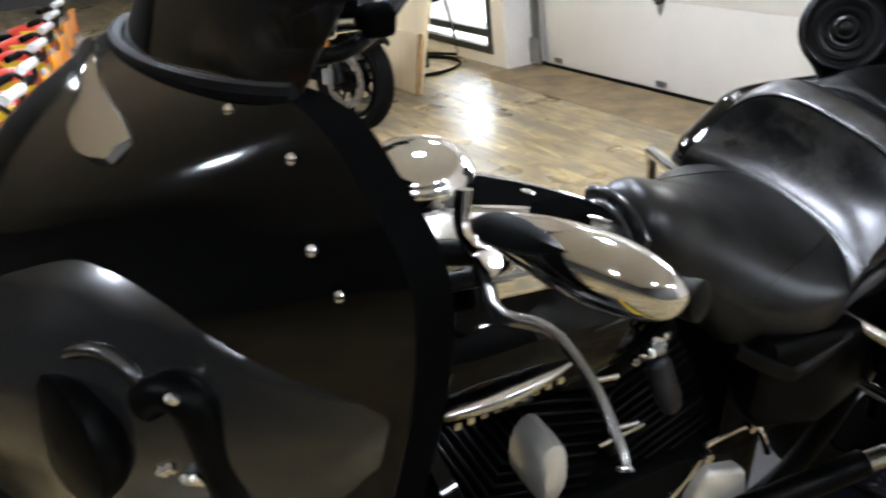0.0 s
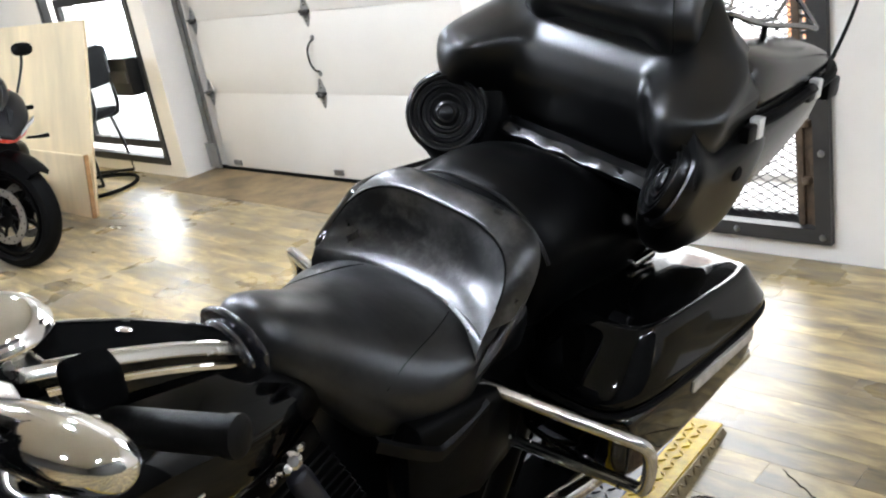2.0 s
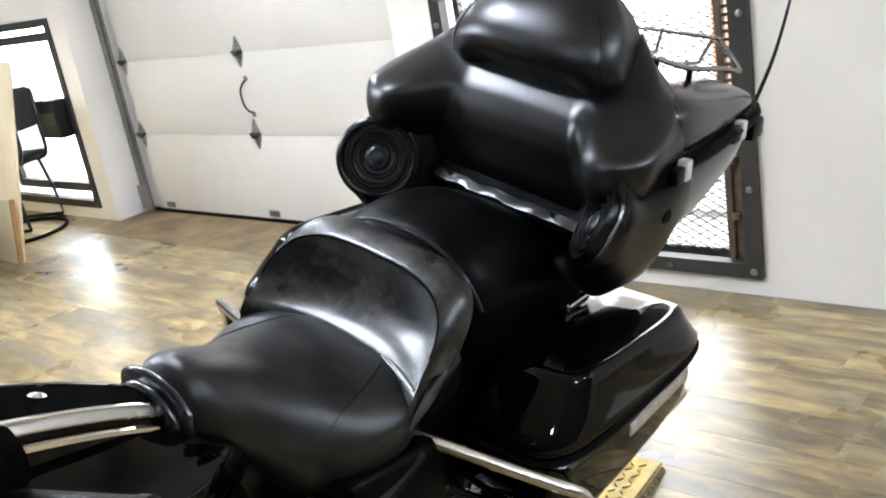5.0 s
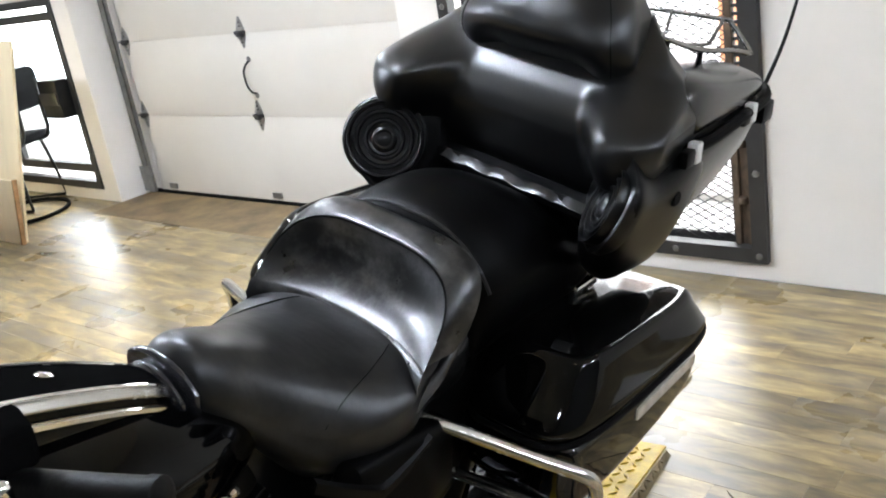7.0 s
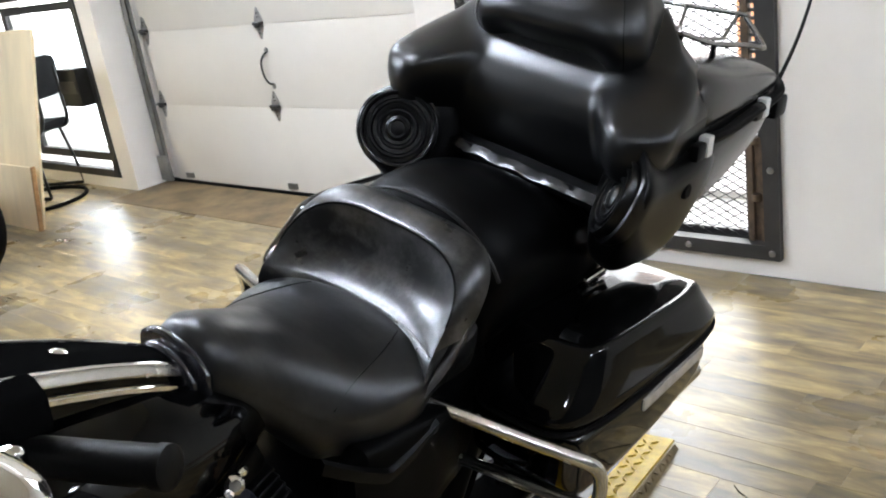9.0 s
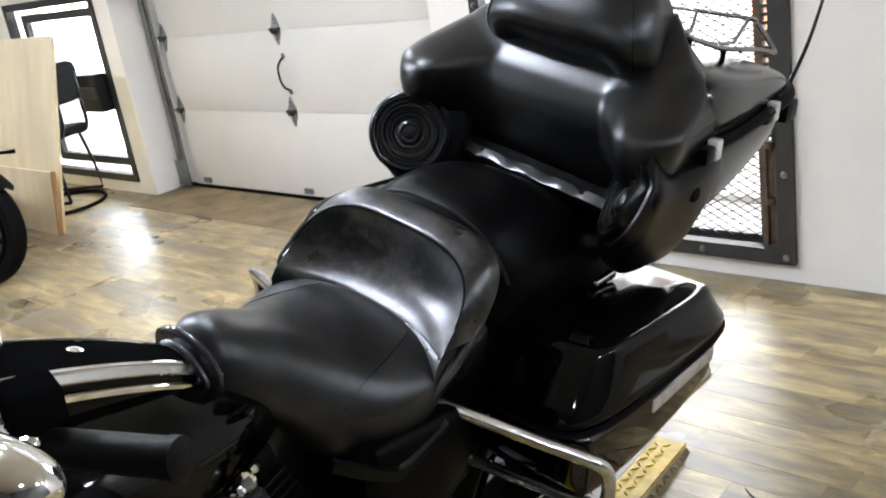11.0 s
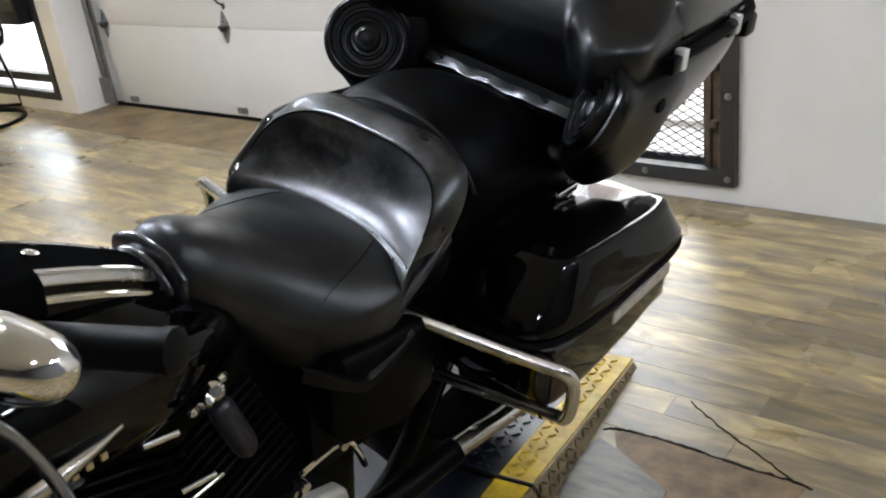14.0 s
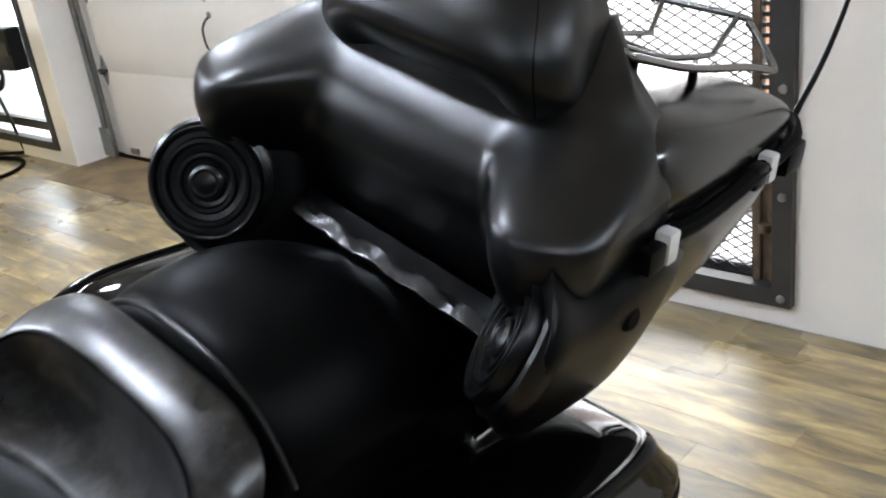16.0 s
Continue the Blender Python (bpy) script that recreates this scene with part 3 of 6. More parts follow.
trunk = part("trunk", trunk_loft([
    (1.335, 0.88, 0.22, 0.06, 0.08, 5), (1.345, 0.88, 0.285, 0.10, 0.095, 6), (1.40, 0.88, 0.308, 0.11, 0.098, 7), (1.60, 0.89, 0.304, 0.09, 0.088, 7),
    (1.78, 0.91, 0.284, 0.05, 0.068, 6), (1.84, 0.92, 0.25, 0.03, 0.055, 5), (1.855, 0.93, 0.17, 0.02, 0.03, 4)]), TRUNKBODY, bike, "black painted luggage trunk")
part("lid", trunk_loft([
    (1.36, 1.02, 0.26, 0.036, 0.05, 5), (1.375, 1.02, 0.298, 0.038, 0.078, 4.5), (1.45, 1.02, 0.312, 0.038, 0.088, 4.5), (1.62, 1.004, 0.304, 0.026, 0.078, 3.2),
    (1.78, 0.990, 0.284, 0.016, 0.055, 3.2), (1.845, 0.986, 0.255, 0.012, 0.030, 3.6), (1.862, 0.986, 0.19, 0.010, 0.016, 4)]), TRUNKPAINT, trunk, "black painted trunk lid, greyed for the reflected wall")
part("seal_band", trunk_loft([(1.355, 0.975, 0.27, 0.03, 0.03, 8), (1.40, 0.975, 0.302, 0.03, 0.03, 8), (1.62, 0.975, 0.297, 0.03, 0.03, 8), (1.78, 0.975, 0.277, 0.025, 0.025, 8), (1.85, 0.975, 0.20, 0.02, 0.02, 6)]), SATIN, trunk)
seal = bmesh.new()
tube(seal, [(0.300, 1.37, 0.98), (0.318, 1.45, 0.98), (0.312, 1.62, 0.98), (0.290, 1.80, 0.98), (0.19, 1.872, 0.98), (-0.19, 1.872, 0.98), (-0.290, 1.80, 0.98), (-0.312, 1.62, 0.98), (-0.318, 1.45, 0.98), (-0.300, 1.37, 0.98)], 0.012, 8, 4)
part("rub_strip", seal, RUBBER, trunk)
for y in (1.384, 1.665):
    for sx in (-1, 1):
        x = 0.322 if y < 1.5 else 0.312
        part("latch", boxed((sx * (x - 0.012), y - 0.012, 0.958), (sx * (x + 0.010), y + 0.012, 0.998), 0.005, 2), WHITECLIP, trunk, "white plastic latch")
        part("latch_lever", boxed((sx * (x - 0.01), y - 0.052, 0.960), (sx * (x + 0.010), y - 0.016, 0.992), 0.006), SATIN, trunk)
part("tail_lamp", boxed((-0.16, 1.85, 0.90), (0.16, 1.875, 0.94), 0.008), RED, trunk, "red tail lamp strip")
part("corner_bumper", boxed((0.255, 1.78, 0.915), (0.30, 1.84, 0.962), 0.01), SATIN, trunk)

# loudspeaker pods at the trunk's front corners, toed inwards
for sx in (-1, 1):
    pod = part("speaker_pod", loft(bmesh.new(), [[(sx * (x - 0.28 * max(0.0, 0.95 - z)), y + (0.40 * (z - 0.93) - 0.95 * (x - 0.262)) * smoothstep(1.36, 1.19, y), z) for x, z in oval(cx, cz, hw, lo, p, 28, hi)] for y, cx, cz, hw, lo, hi, p in fine([
        (1.200, 0.258, 0.940, 0.070, 0.085, 0.080, 2.1), (1.22, 0.259, 0.935, 0.078, 0.105, 0.07, 2.3), (1.28, 0.262, 0.905, 0.070, 0.160, 0.065, 2.8),
        (1.38, 0.274, 0.895, 0.056, 0.176, 0.085, 3.0), (1.455, 0.270, 0.90, 0.050, 0.160, 0.05, 2.8), (1.50, 0.262, 0.905, 0.032, 0.110, 0.03, 2.6), (1.515, 0.258, 0.90, 0.012, 0.05, 0.02, 2.4)], 4)]), SATIN, bike, "black loudspeaker pod")
    m = pose(sx * 0.256, 1.182, 0.923 if sx > 0 else 0.935) @ pose(0, 0, 0, 0, 0, -sx * (54 if sx > 0 else 36)) @ pose(0, 0, 0, 62 if sx > 0 else 70, 0, 0) @ Matrix.Scale(0.88 if sx > 0 else 0.94, 4)
    ringm = bmesh.new()
    lathe(ringm, [(0.080, -0.045), (0.092, -0.030), (0.094, -0.012), (0.088, -0.008), (0.086, -0.014), (0.080, -0.012), (0.083, 0.004), (0.081, 0.012), (0.077, 0.011), (0.074, 0.004), (0.066, 0.004), (0.063, 0.010), (0.058, 0.010), (0.055, 0.003), (0.046, 0.002), (0.043, 0.008), (0.038, 0.008), (0.035, 0.001), (0.028, 0.0), (0.026, 0.008), (0.020, 0.012), (0.016, 0.010), (0.008, 0.013), (0.0005, 0.014)], 40, m)
    part("grille", ringm, GRILLE, pod, "ringed black speaker cover")
    part("control_knob", lathed([(0.016, 0), (0.016, 0.014), (0.012, 0.018), (0.0005, 0.018)], 20, pose(sx * 0.305, 1.33, 0.905) @ pose(0, 0, 0, 0, 90 * sx, 0)), RUBBER, pod)

# luggage rack and aerial
RAIL = [(0.10, 1.442, 1.178), (0.165, 1.442, 1.172), (0.205, 1.446, 1.158), (0.216, 1.47, 1.148), (0.212, 1.61, 1.102), (0.226, 1.74, 1.076), (0.238, 1.800, 1.060), (0.234, 1.816, 1.062), (0.205, 1.824, 1.090), (0.182, 1.828, 1.110), (0.150, 1.830, 1.117)]
rack = part("luggage_rack", piped(RAIL + [(-x, y, z) for x, y, z in RAIL[::-1]], 0.0055, 10, 4, True), RACKCHROME, bike, "dull chrome tube luggage rack")
for sx in (-1, 1):
    part("rack_rail", piped([(sx * 0.164, 1.828, 1.116), (sx * 0.168, 1.79, 1.100), (sx * 0.170, 1.757, 1.084), (sx * 0.172, 1.735, 1.082), (sx * 0.172, 1.60, 1.110), (sx * 0.170, 1.446, 1.168)], 0.0045, 8, 5), RACKCHROME, rack)
    part("rack_rail", piped([(sx * 0.040, 1.830, 1.120), (sx * 0.050, 1.80, 1.104), (sx * 0.057, 1.775, 1.088), (sx * 0.060, 1.755, 1.086), (sx * 0.062, 1.60, 1.122), (sx * 0.062, 1.442, 1.178)], 0.0045, 8, 5), RACKCHROME, rack)
    for top, foot in (((0.214, 1.452, 1.152), (0.205, 1.462, 1.100)), ((0.212, 1.612, 1.100), (0.196, 1.645, 1.045))):
        part("rack_foot", piped([(sx * top[0], top[1], top[2]), (sx * (top[0] + foot[0]) / 2, (top[1] + foot[1]) / 2, (top[2] + foot[2]) / 2), (sx * foot[0], foot[1], foot[2])], lambda f: 0.0065 if f < 0.6 else 0.009, 10, 3), SATIN, rack, "black rack foot")
part("rack_rail", piped([(0.172, 1.60, 1.110), (0.062, 1.60, 1.122), (-0.062, 1.60, 1.122), (-0.172, 1.60, 1.110)], 0.0045, 8, 3), RACKCHROME, rack)
part("aerial", piped([(0.265, 1.86, 0.985), (0.285, 1.89, 1.1), (0.30, 1.92, 1.30), (0.32, 1.96, 1.65)], lambda f: 0.005 - 0.003 * f, 8), BLACKPIPE, bike, "thin black whip aerial")

# saddlebags, one each side
def saddlebag(sx):
    body = loft(bmesh.new(), [[(sx * x, y, z) for x, z in oval(cx, cz, hw, lo, p, 32, hi)] for y, cx, cz, hw, lo, hi, p in fine([
        (0.925, 0.25, 0.56, 0.07, 0.05, 0.03, 4), (0.935, 0.25, 0.55, 0.105, 0.075, 0.05, 5), (0.97, 0.25, 0.54, 0.118, 0.09, 0.062, 6), (1.15, 0.248, 0.53, 0.116, 0.10, 0.072, 6),
        (1.36, 0.243, 0.53, 0.112, 0.095, 0.066, 6), (1.455, 0.24, 0.53, 0.104, 0.075, 0.06, 5), (1.485, 0.24, 0.54, 0.07, 0.05, 0.04, 4)], 4)])
    bag = part("saddlebag", body, BAGPAINT, bike, "glossy black hard saddlebag")
    def lid_top(y):
        return 0.716 - 0.030 * smoothstep(1.02, 1.45, y) - 0.060 * smoothstep(1.39, 1.53, y)

    def lid_ring(x0, x1, y0, y1, level, p=4.2, n=72):
        """level: 0 at the seam, 1 at the top."""
        ring = []
        for x, y in oval((x0 + x1) / 2, (y0 + y1) / 2, (x1 - x0) / 2, (y1 - y0) / 2, p, n):
            seam_z = 0.604 - 0.016 * smoothstep(0.93, 1.50, y)
            ring.append(Vector((sx * x, y, seam_z + (lid_top(y) - seam_z) * level)))
        return ring

    shell = [lid_ring(0.125, 0.368, 0.920, 1.496, 0.0), lid_ring(0.122, 0.374, 0.912, 1.504, 0.06), lid_ring(0.122, 0.375, 0.912, 1.505, 0.14), lid_ring(0.123, 0.372, 0.918, 1.502, 0.24),
             lid_ring(0.125, 0.366, 0.934, 1.494, 0.40), lid_ring(0.127, 0.359, 0.956, 1.482, 0.60), lid_ring(0.129, 0.351, 0.980, 1.468, 0.80), lid_ring(0.131, 0.347, 0.994, 1.458, 0.93),
             lid_ring(0.134, 0.342, 1.006, 1.450, 0.99), lid_ring(0.138, 0.336, 1.016, 1.442, 1.0), lid_ring(0.140, 0.333, 1.021, 1.438, 0.985), lid_ring(0.142, 0.331, 1.024, 1.435, 0.955), lid_ring(0.145, 0.327, 1.030, 1.430, 0.955),
             lid_ring(0.150, 0.319, 1.043, 1.418, 0.985), lid_ring(0.17, 0.29, 1.10, 1.37, 1.0), lid_ring(0.21, 0.25, 1.18, 1.29, 1.005)]
    lid_ob = part("lid", loft(bmesh.new(), shell), GLOSS, bag, "glossy black saddlebag lid with an inset panel")
    lid_ob.data.set_sharp_from_angle(angle=radians(60))
    part("lid_seam", piped([q.lerp(Vector((sx * 0.248, 1.208, q.z)), 0.004) + Vector((0, 0, -0.006)) for q in lid_ring(0.120, 0.374, 0.912, 1.503, 0.0)], 0.006, 8, 1, True), RUBBER, bag)
    part("reflector_strip", boxed((sx * 0.352, 1.16, 0.530), (sx * 0.368, 1.40, 0.556), 0.004), PALEREFLECTOR, bag, "pale reflector strip")
    part("hinge_clasp", boxed((sx * 0.13, 1.22, 0.700), (sx * 0.19, 1.30, 0.722), 0.008, 3), CHROME, bag)
    return bag


saddlebag(1)
saddlebag(-1).location = (-0.040, -0.03, 0.085)
for sx in (-1, 1):
    part("trunk_bracket", piped([(sx * 0.12, 1.22, 0.70), (sx * 0.135, 1.31, 0.70), (sx * 0.15, 1.36, 0.74), (sx * 0.16, 1.38, 0.80)], 0.012, 10), CHROME, bike)
    guard = part("bag_guard", piped([(sx * 0.13, 0.79, 0.655), (sx * 0.19, 0.82, 0.64), (sx * 0.30, 0.87, 0.61), (sx * 0.385, 0.908, 0.588), (sx * 0.408, 0.925, 0.570), (sx * 0.411, 0.935, 0.54), (sx * 0.409, 0.937, 0.50), (sx * 0.400, 0.937, 0.472), (sx * 0.37, 0.945, 0.460), (sx * 0.20, 0.928, 0.450), (sx * 0.12, 0.915, 0.450)], 0.012, 12, 6), SOFTCHROME, bike, "chrome saddlebag guard bar")
    if sx < 0:
        guard.location = (-0.040, -0.03, 0.085)
    part("guard_clamp", piped([(sx * 0.36, 0.935, 0.456), (sx * 0.30, 1.0, 0.47), (sx * 0.24, 0.98, 0.50)], 0.008, 8), SATIN, guard)

# rear mudguard, frame, wheels
part("rear_mudguard", loft(bmesh.new(), [[(x, 1.20 + (0.36 + dz) * math.sin(a), 0.33 + (0.36 + dz) * math.cos(a)) for x, dz in
     [(-0.10, -0.06), (-0.095, 0.0), (-0.07, 0.03), (0, 0.04), (0.07, 0.03), (0.095, 0.0), (0.10, -0.06), (0.08, -0.05), (0.0, 0.02), (-0.08, -0.05)]] for a in [radians(d) for d in range(-40, 111, 8)]]), ENGINE, bike)


def wheel(parent, centre, radius, width, rim_mat, spokes=9, disc=True, name="wheel", wall=0.09):
    cx, cy, cz = centre
    m = pose(cx, cy, cz, 0, 90, 0)
    tyre_prof = [(radius - wall, -width * 0.42), (radius - 0.05, -width * 0.5), (radius - 0.018, -width * 0.42), (radius - 0.004, -width * 0.22), (radius, 0),
                 (radius - 0.004, width * 0.22), (radius - 0.018, width * 0.42), (radius - 0.05, width * 0.5), (radius - wall, width * 0.42)]
    bm = bmesh.new()
    rings = [[bm.verts.new((r * math.cos(a), r * math.sin(a), h)) for a in [2 * math.pi * k / 48 for k in range(48)]] for r, h in tyre_prof]
    join_rings(bm, rings + [rings[0]], caps=False)
    bmesh.ops.transform(bm, matrix=m, verts=bm.verts)
    w = part(name, bm, RUBBER, parent, "black rubber tyre")
    rim = bmesh.new()
    rr = radius - 0.085
    prof = [(rr, -width * 0.42), (rr + 0.004, -width * 0.42), (rr + 0.004, width * 0.42), (rr - 0.012, width * 0.42), (rr - 0.03, 0.0), (rr - 0.012, -width * 0.42)]
    rs = [[rim.verts.new((r * math.cos(a), r * math.sin(a), h)) for a in [2 * math.pi * k / 48 for k in range(48)]] for r, h in prof]
    join_rings(rim, rs + [rs[0]], caps=False)
    lathe(rim, [(0.03, -width * 0.4), (0.04, -width * 0.2), (0.04, width * 0.2), (0.03, width * 0.4)], 20)
    for k in range(spokes):
        a = 2 * math.pi * k / spokes
        rod(rim, (0.03 * math.cos(a), 0.03 * math.sin(a), 0), ((rr - 0.015) * math.cos(a + 0.12), (rr - 0.015) * math.sin(a + 0.12), 0), 0.011, 8)
    bmesh.ops.transform(rim, matrix=m, verts=rim.verts)
    part("rim", rim, rim_mat, w, "cast wheel rim")
    if disc:
        for h in (-width * 0.62, width * 0.62):
            d = bmesh.new()
            ri, ro, n = 0.108, 0.15, 48
            lo = [[d.verts.new((r * math.cos(2 * math.pi * k / n), r * math.sin(2 * math.pi * k / n), h + dz)) for k in range(n)]
                  for r, dz in ((ri, -0.003), (ro, -0.003), (ro, 0.003), (ri, 0.003))]
            join_rings(d, lo + [lo[0]], caps=False)
            bmesh.ops.transform(d, matrix=m, verts=d.verts)
            disc_ob = part("brake_disc", d, DISC, w, "steel brake disc")
            carrier = lathed([(0.02, h - 0.004), (0.062, h - 0.004), (0.062, h + 0.004), (0.02, h + 0.004)], 28)
            for k in range(8):
                a = 2 * math.pi * k / 8
                rod(carrier, (0.055 * math.cos(a), 0.055 * math.sin(a), h), (0.112 * math.cos(a + 0.2), 0.112 * math.sin(a + 0.2), h), 0.009, 6)
            bmesh.ops.transform(carrier, matrix=m, verts=carrier.verts)
            part("disc_carrier", carrier, SATIN, disc_ob, "black disc carrier")
            holes = bmesh.new()
            for k in range(24):
                a = 2 * math.pi * k / 24
                r = 0.120 + 0.018 * (k % 2)
                lathe(holes, [(0.005, h - 0.0036), (0.005, h + 0.0036)], 8, pose(r * math.cos(a), r * math.sin(a), 0))
            bmesh.ops.transform(holes, matrix=m, verts=holes.verts)
            part("drillings", holes, SATIN, disc_ob)
    return w


wheel(bike, (0, 1.20, 0.325), 0.325, 0.14, DEADBLACK, 9, False)

# fuel tank with chrome-edged console
tank = part("fuel_tank", loft(bmesh.new(), [[(x, y, z) for x, z in oval(0, cz, hw, lo, p, 36, hi)] for y, cz, hw, lo, hi, p in fine([
    (-0.02, 0.80, 0.06, 0.04, 0.06, 2.4), (0.0, 0.80, 0.12, 0.08, 0.09, 2.4), (0.08, 0.80, 0.165, 0.11, 0.12, 2.4), (0.20, 0.795, 0.175, 0.115, 0.125, 2.4),
    (0.34, 0.775, 0.155, 0.10, 0.105, 2.4), (0.46, 0.76, 0.115, 0.08, 0.075, 2.4), (0.54, 0.755, 0.07, 0.05, 0.045, 2.4), (0.56, 0.755, 0.03, 0.02, 0.02, 2.4)], 4)]), GLOSS, bike, "glossy black fuel tank")
CONSOLE = fine([(0.120, 0.988, 0.034), (0.130, 0.992, 0.056), (0.150, 0.990, 0.063), (0.20, 0.976, 0.064), (0.25, 0.958, 0.061), (0.32, 0.928, 0.055), (0.38, 0.898, 0.048), (0.43, 0.869, 0.040), (0.448, 0.858, 0.026)], 4)


def console_shell(profile):
    """profile: (share of the half width, drop below the crown) from one foot to the other."""
    return loft(bmesh.new(), [[(f * w, y, z - d) for f, d in profile] for y, z, w in CONSOLE])


console = part("tank_console", console_shell([(-1.00, 0.016), (-1.03, 0.014), (-1.03, 0.012), (-1.0, 0.009), (-0.95, 0.004), (-0.91, 0.001), (-0.86, 0.0), (-0.80, 0.002), (0.80, 0.002), (0.86, 0.0), (0.91, 0.001), (0.95, 0.004), (1.0, 0.009), (1.03, 0.012), (1.03, 0.014), (1.00, 0.016)]), SOFTCHROME, tank, "broad silver trim of the tank console")
part("console_base", console_shell([(-1.16, 0.09), (-0.98, 0.015), (0.98, 0.015), (1.16, 0.09)]), GLOSS, console, "glossy black console base")
inlay_rows = [r for r in CONSOLE if 0.15 < r[0] < 0.434]
part("inlay", loft(bmesh.new(), [[(f * w, y, z - d) for f, d in ((-0.80, 0.008), (-0.78, 0.0005), (-0.5, -0.002), (0.0, -0.003), (0.5, -0.002), (0.78, 0.0005), (0.80, 0.008))] for y, z, w in inlay_rows]), DEADBLACK, console, "black console inlay")
part("trim_line", piped([(0.84 * w, y, z + 0.001) for y, z, w in inlay_rows] + [(-0.84 * w, y, z + 0.001) for y, z, w in inlay_rows[::-1]], 0.0026, 8, 1, True), CHROME, console, "thin silver trim line")
part("indicator", lathed([(0.012, -0.004), (0.012, 0.002), (0.009, 0.004), (0.0005, 0.005)], 20, pose(0.0, 0.285, 0.947, -24, 0, 0) @ Matrix.Diagonal((0.75, 1.0, 1, 1))), CHROME, console)
part("tank_strap", loft(bmesh.new(), [[(f * w + 0.004 * f, y, z - d) for f, d in ((1.00, 0.026), (1.08, 0.028), (1.10, 0.034), (1.03, 0.037))] for y, z, w in CONSOLE[8:]]), CHROME, console, "polished lip beside the console")
part("filler_neck", lathed([(0.030, 0), (0.030, 0.02), (0.026, 0.028), (0.0005, 0.03)], 24, pose(0, 0.452, 0.842) @ pose(0, 0, 0, -20, 0, 0)), RUBBER, console)

# badge on the tank side: plain bars stand for its lettering
for sx in (-1, 1):
    a, b = Vector((sx * 0.172, 0.060, 0.782)), Vector((sx * 0.168, 0.262, 0.790))
    badge = part("tank_badge", piped([a, a.lerp(b, 0.35) + Vector((sx * 0.016, 0, 0.006)), a.lerp(b, 0.7) + Vector((sx * 0.014, 0, 0.006)), b], lambda f: 0.004 + 0.008 * math.sin(math.pi * min(1, 0.12 + f)), 10), SOFTCHROME, tank, "silver tank badge")
    for k in range(9):
        q = a.lerp(b, 0.08 + 0.095 * k)
        part("badge_bar", boxed((q.x + sx * 0.008 - 0.002, q.y - 0.0045, q.z - 0.022), (q.x + sx * 0.008 + 0.002, q.y + 0.0045, q.z - 0.012), 0.001, 1), LETTER, badge)

# engine
engine = part("engine_block", boxed((-0.15, 0.06, 0.20), (0.13, 0.72, 0.44), 0.04, 3), ENGINE, bike, "black V-twin engine")
for y, tilt in ((0.18, -20), (0.46, 20)):
    m = pose(0, y + 0.06, 0.42, tilt, 0, 0)
    jug = lathed([(0.072, 0), (0.072, 0.24)], 24)
    box(jug, (-0.095, -0.085, 0.24), (0.095, 0.085, 0.31), 0.02, 2)
    bmesh.ops.transform(jug, matrix=m, verts=jug.verts)
    jug_ob = part("cylinder", jug, ENGINE, bike, "black finned cylinder")
    for k in range(11):
        w = 0.105 - 0.0015 * k
        part("fin", boxed((-w, -w * 0.95, 0.02 + 0.020 * k), (w, w * 0.95, 0.027 + 0.020 * k), 0.002, 1, m), ENGINE, jug_ob)
part("horn_cover", loft(bmesh.new(), [[(x, y, z) for y, z in [(0.219 + 0.029 * s * math.cos(a) * (1 + 0.1 * math.sin(a)), 0.612 + 0.062 * s * math.sin(a)) for a in [2 * math.pi * k / 16 for k in range(16)]]] for x, s in ((0.12, 1.0), (0.165, 1.0), (0.185, 0.9), (0.195, 0.6), (0.197, 0.1))]), CREAMCHROME, engine, "polished cream-silver horn cover")
prim = part("primary_cover", loft(bmesh.new(), [[(x, 0.46 + 0.24 * s * math.cos(a), 0.33 + 0.12 * s * math.sin(a)) for a in [2 * math.pi * k / 28 for k in range(28)]] for x, s in ((0.08, 1.0), (0.115, 1.0), (0.13, 0.93), (0.135, 0.5), (0.135, 0.1))]), ENGINE, engine, "black primary drive cover")
plate_outline = [(0.552, 0.396), (0.575, 0.408), (0.640, 0.384), (0.656, 0.370), (0.668, 0.325), (0.660, 0.300), (0.605, 0.262), (0.575, 0.258), (0.535, 0.300), (0.532, 0.360)]
mid_y, mid_z = 0.605, 0.345
part("polished_plate", loft(bmesh.new(), [[(x, mid_y + (y - mid_y) * s, mid_z + (z - mid_z) * s) for y, z in plate_outline] for x, s in ((0.11, 1.0), (0.145, 1.0), (0.152, 0.96), (0.157, 0.86), (0.159, 0.3), (0.159, 0.05))]), CREAMCHROME, prim, "pale polished side plate")
part("cover_bracket", loft(bmesh.new(), [[(0.142 + dx, y + dy, z + dy * 0.5) for dx, dy in ((-0.004, -w), (0.004, -w), (0.007, 0.0), (0.004, w), (-0.004, w))] for y, z, w in ((0.550, 0.446, 0.005), (0.535, 0.420, 0.010), (0.505, 0.390, 0.017), (0.467, 0.350, 0.024))]), SOFTCHROME, prim, "grey cast bracket beside the cover")
shift = part("shift_linkage", piped([(0.115, 0.50, 0.36), (0.118, 0.573, 0.425), (0.122, 0.60, 0.442), (0.132, 0.667, 0.455), (0.142, 0.69, 0.43), (0.145, 0.71, 0.38)], 0.006, 8, 3), CHROME, bike, "chrome shift linkage rod")
for y, z in ((0.573, 0.428), (0.667, 0.453)):
    part("rod_joint", lathed([(0.010, -0.012), (0.013, 0), (0.010, 0.012)], 12, pose(0.13, y, z) @ pose(0, 0, 0, 0, 90, 0)), CHROME, shift)
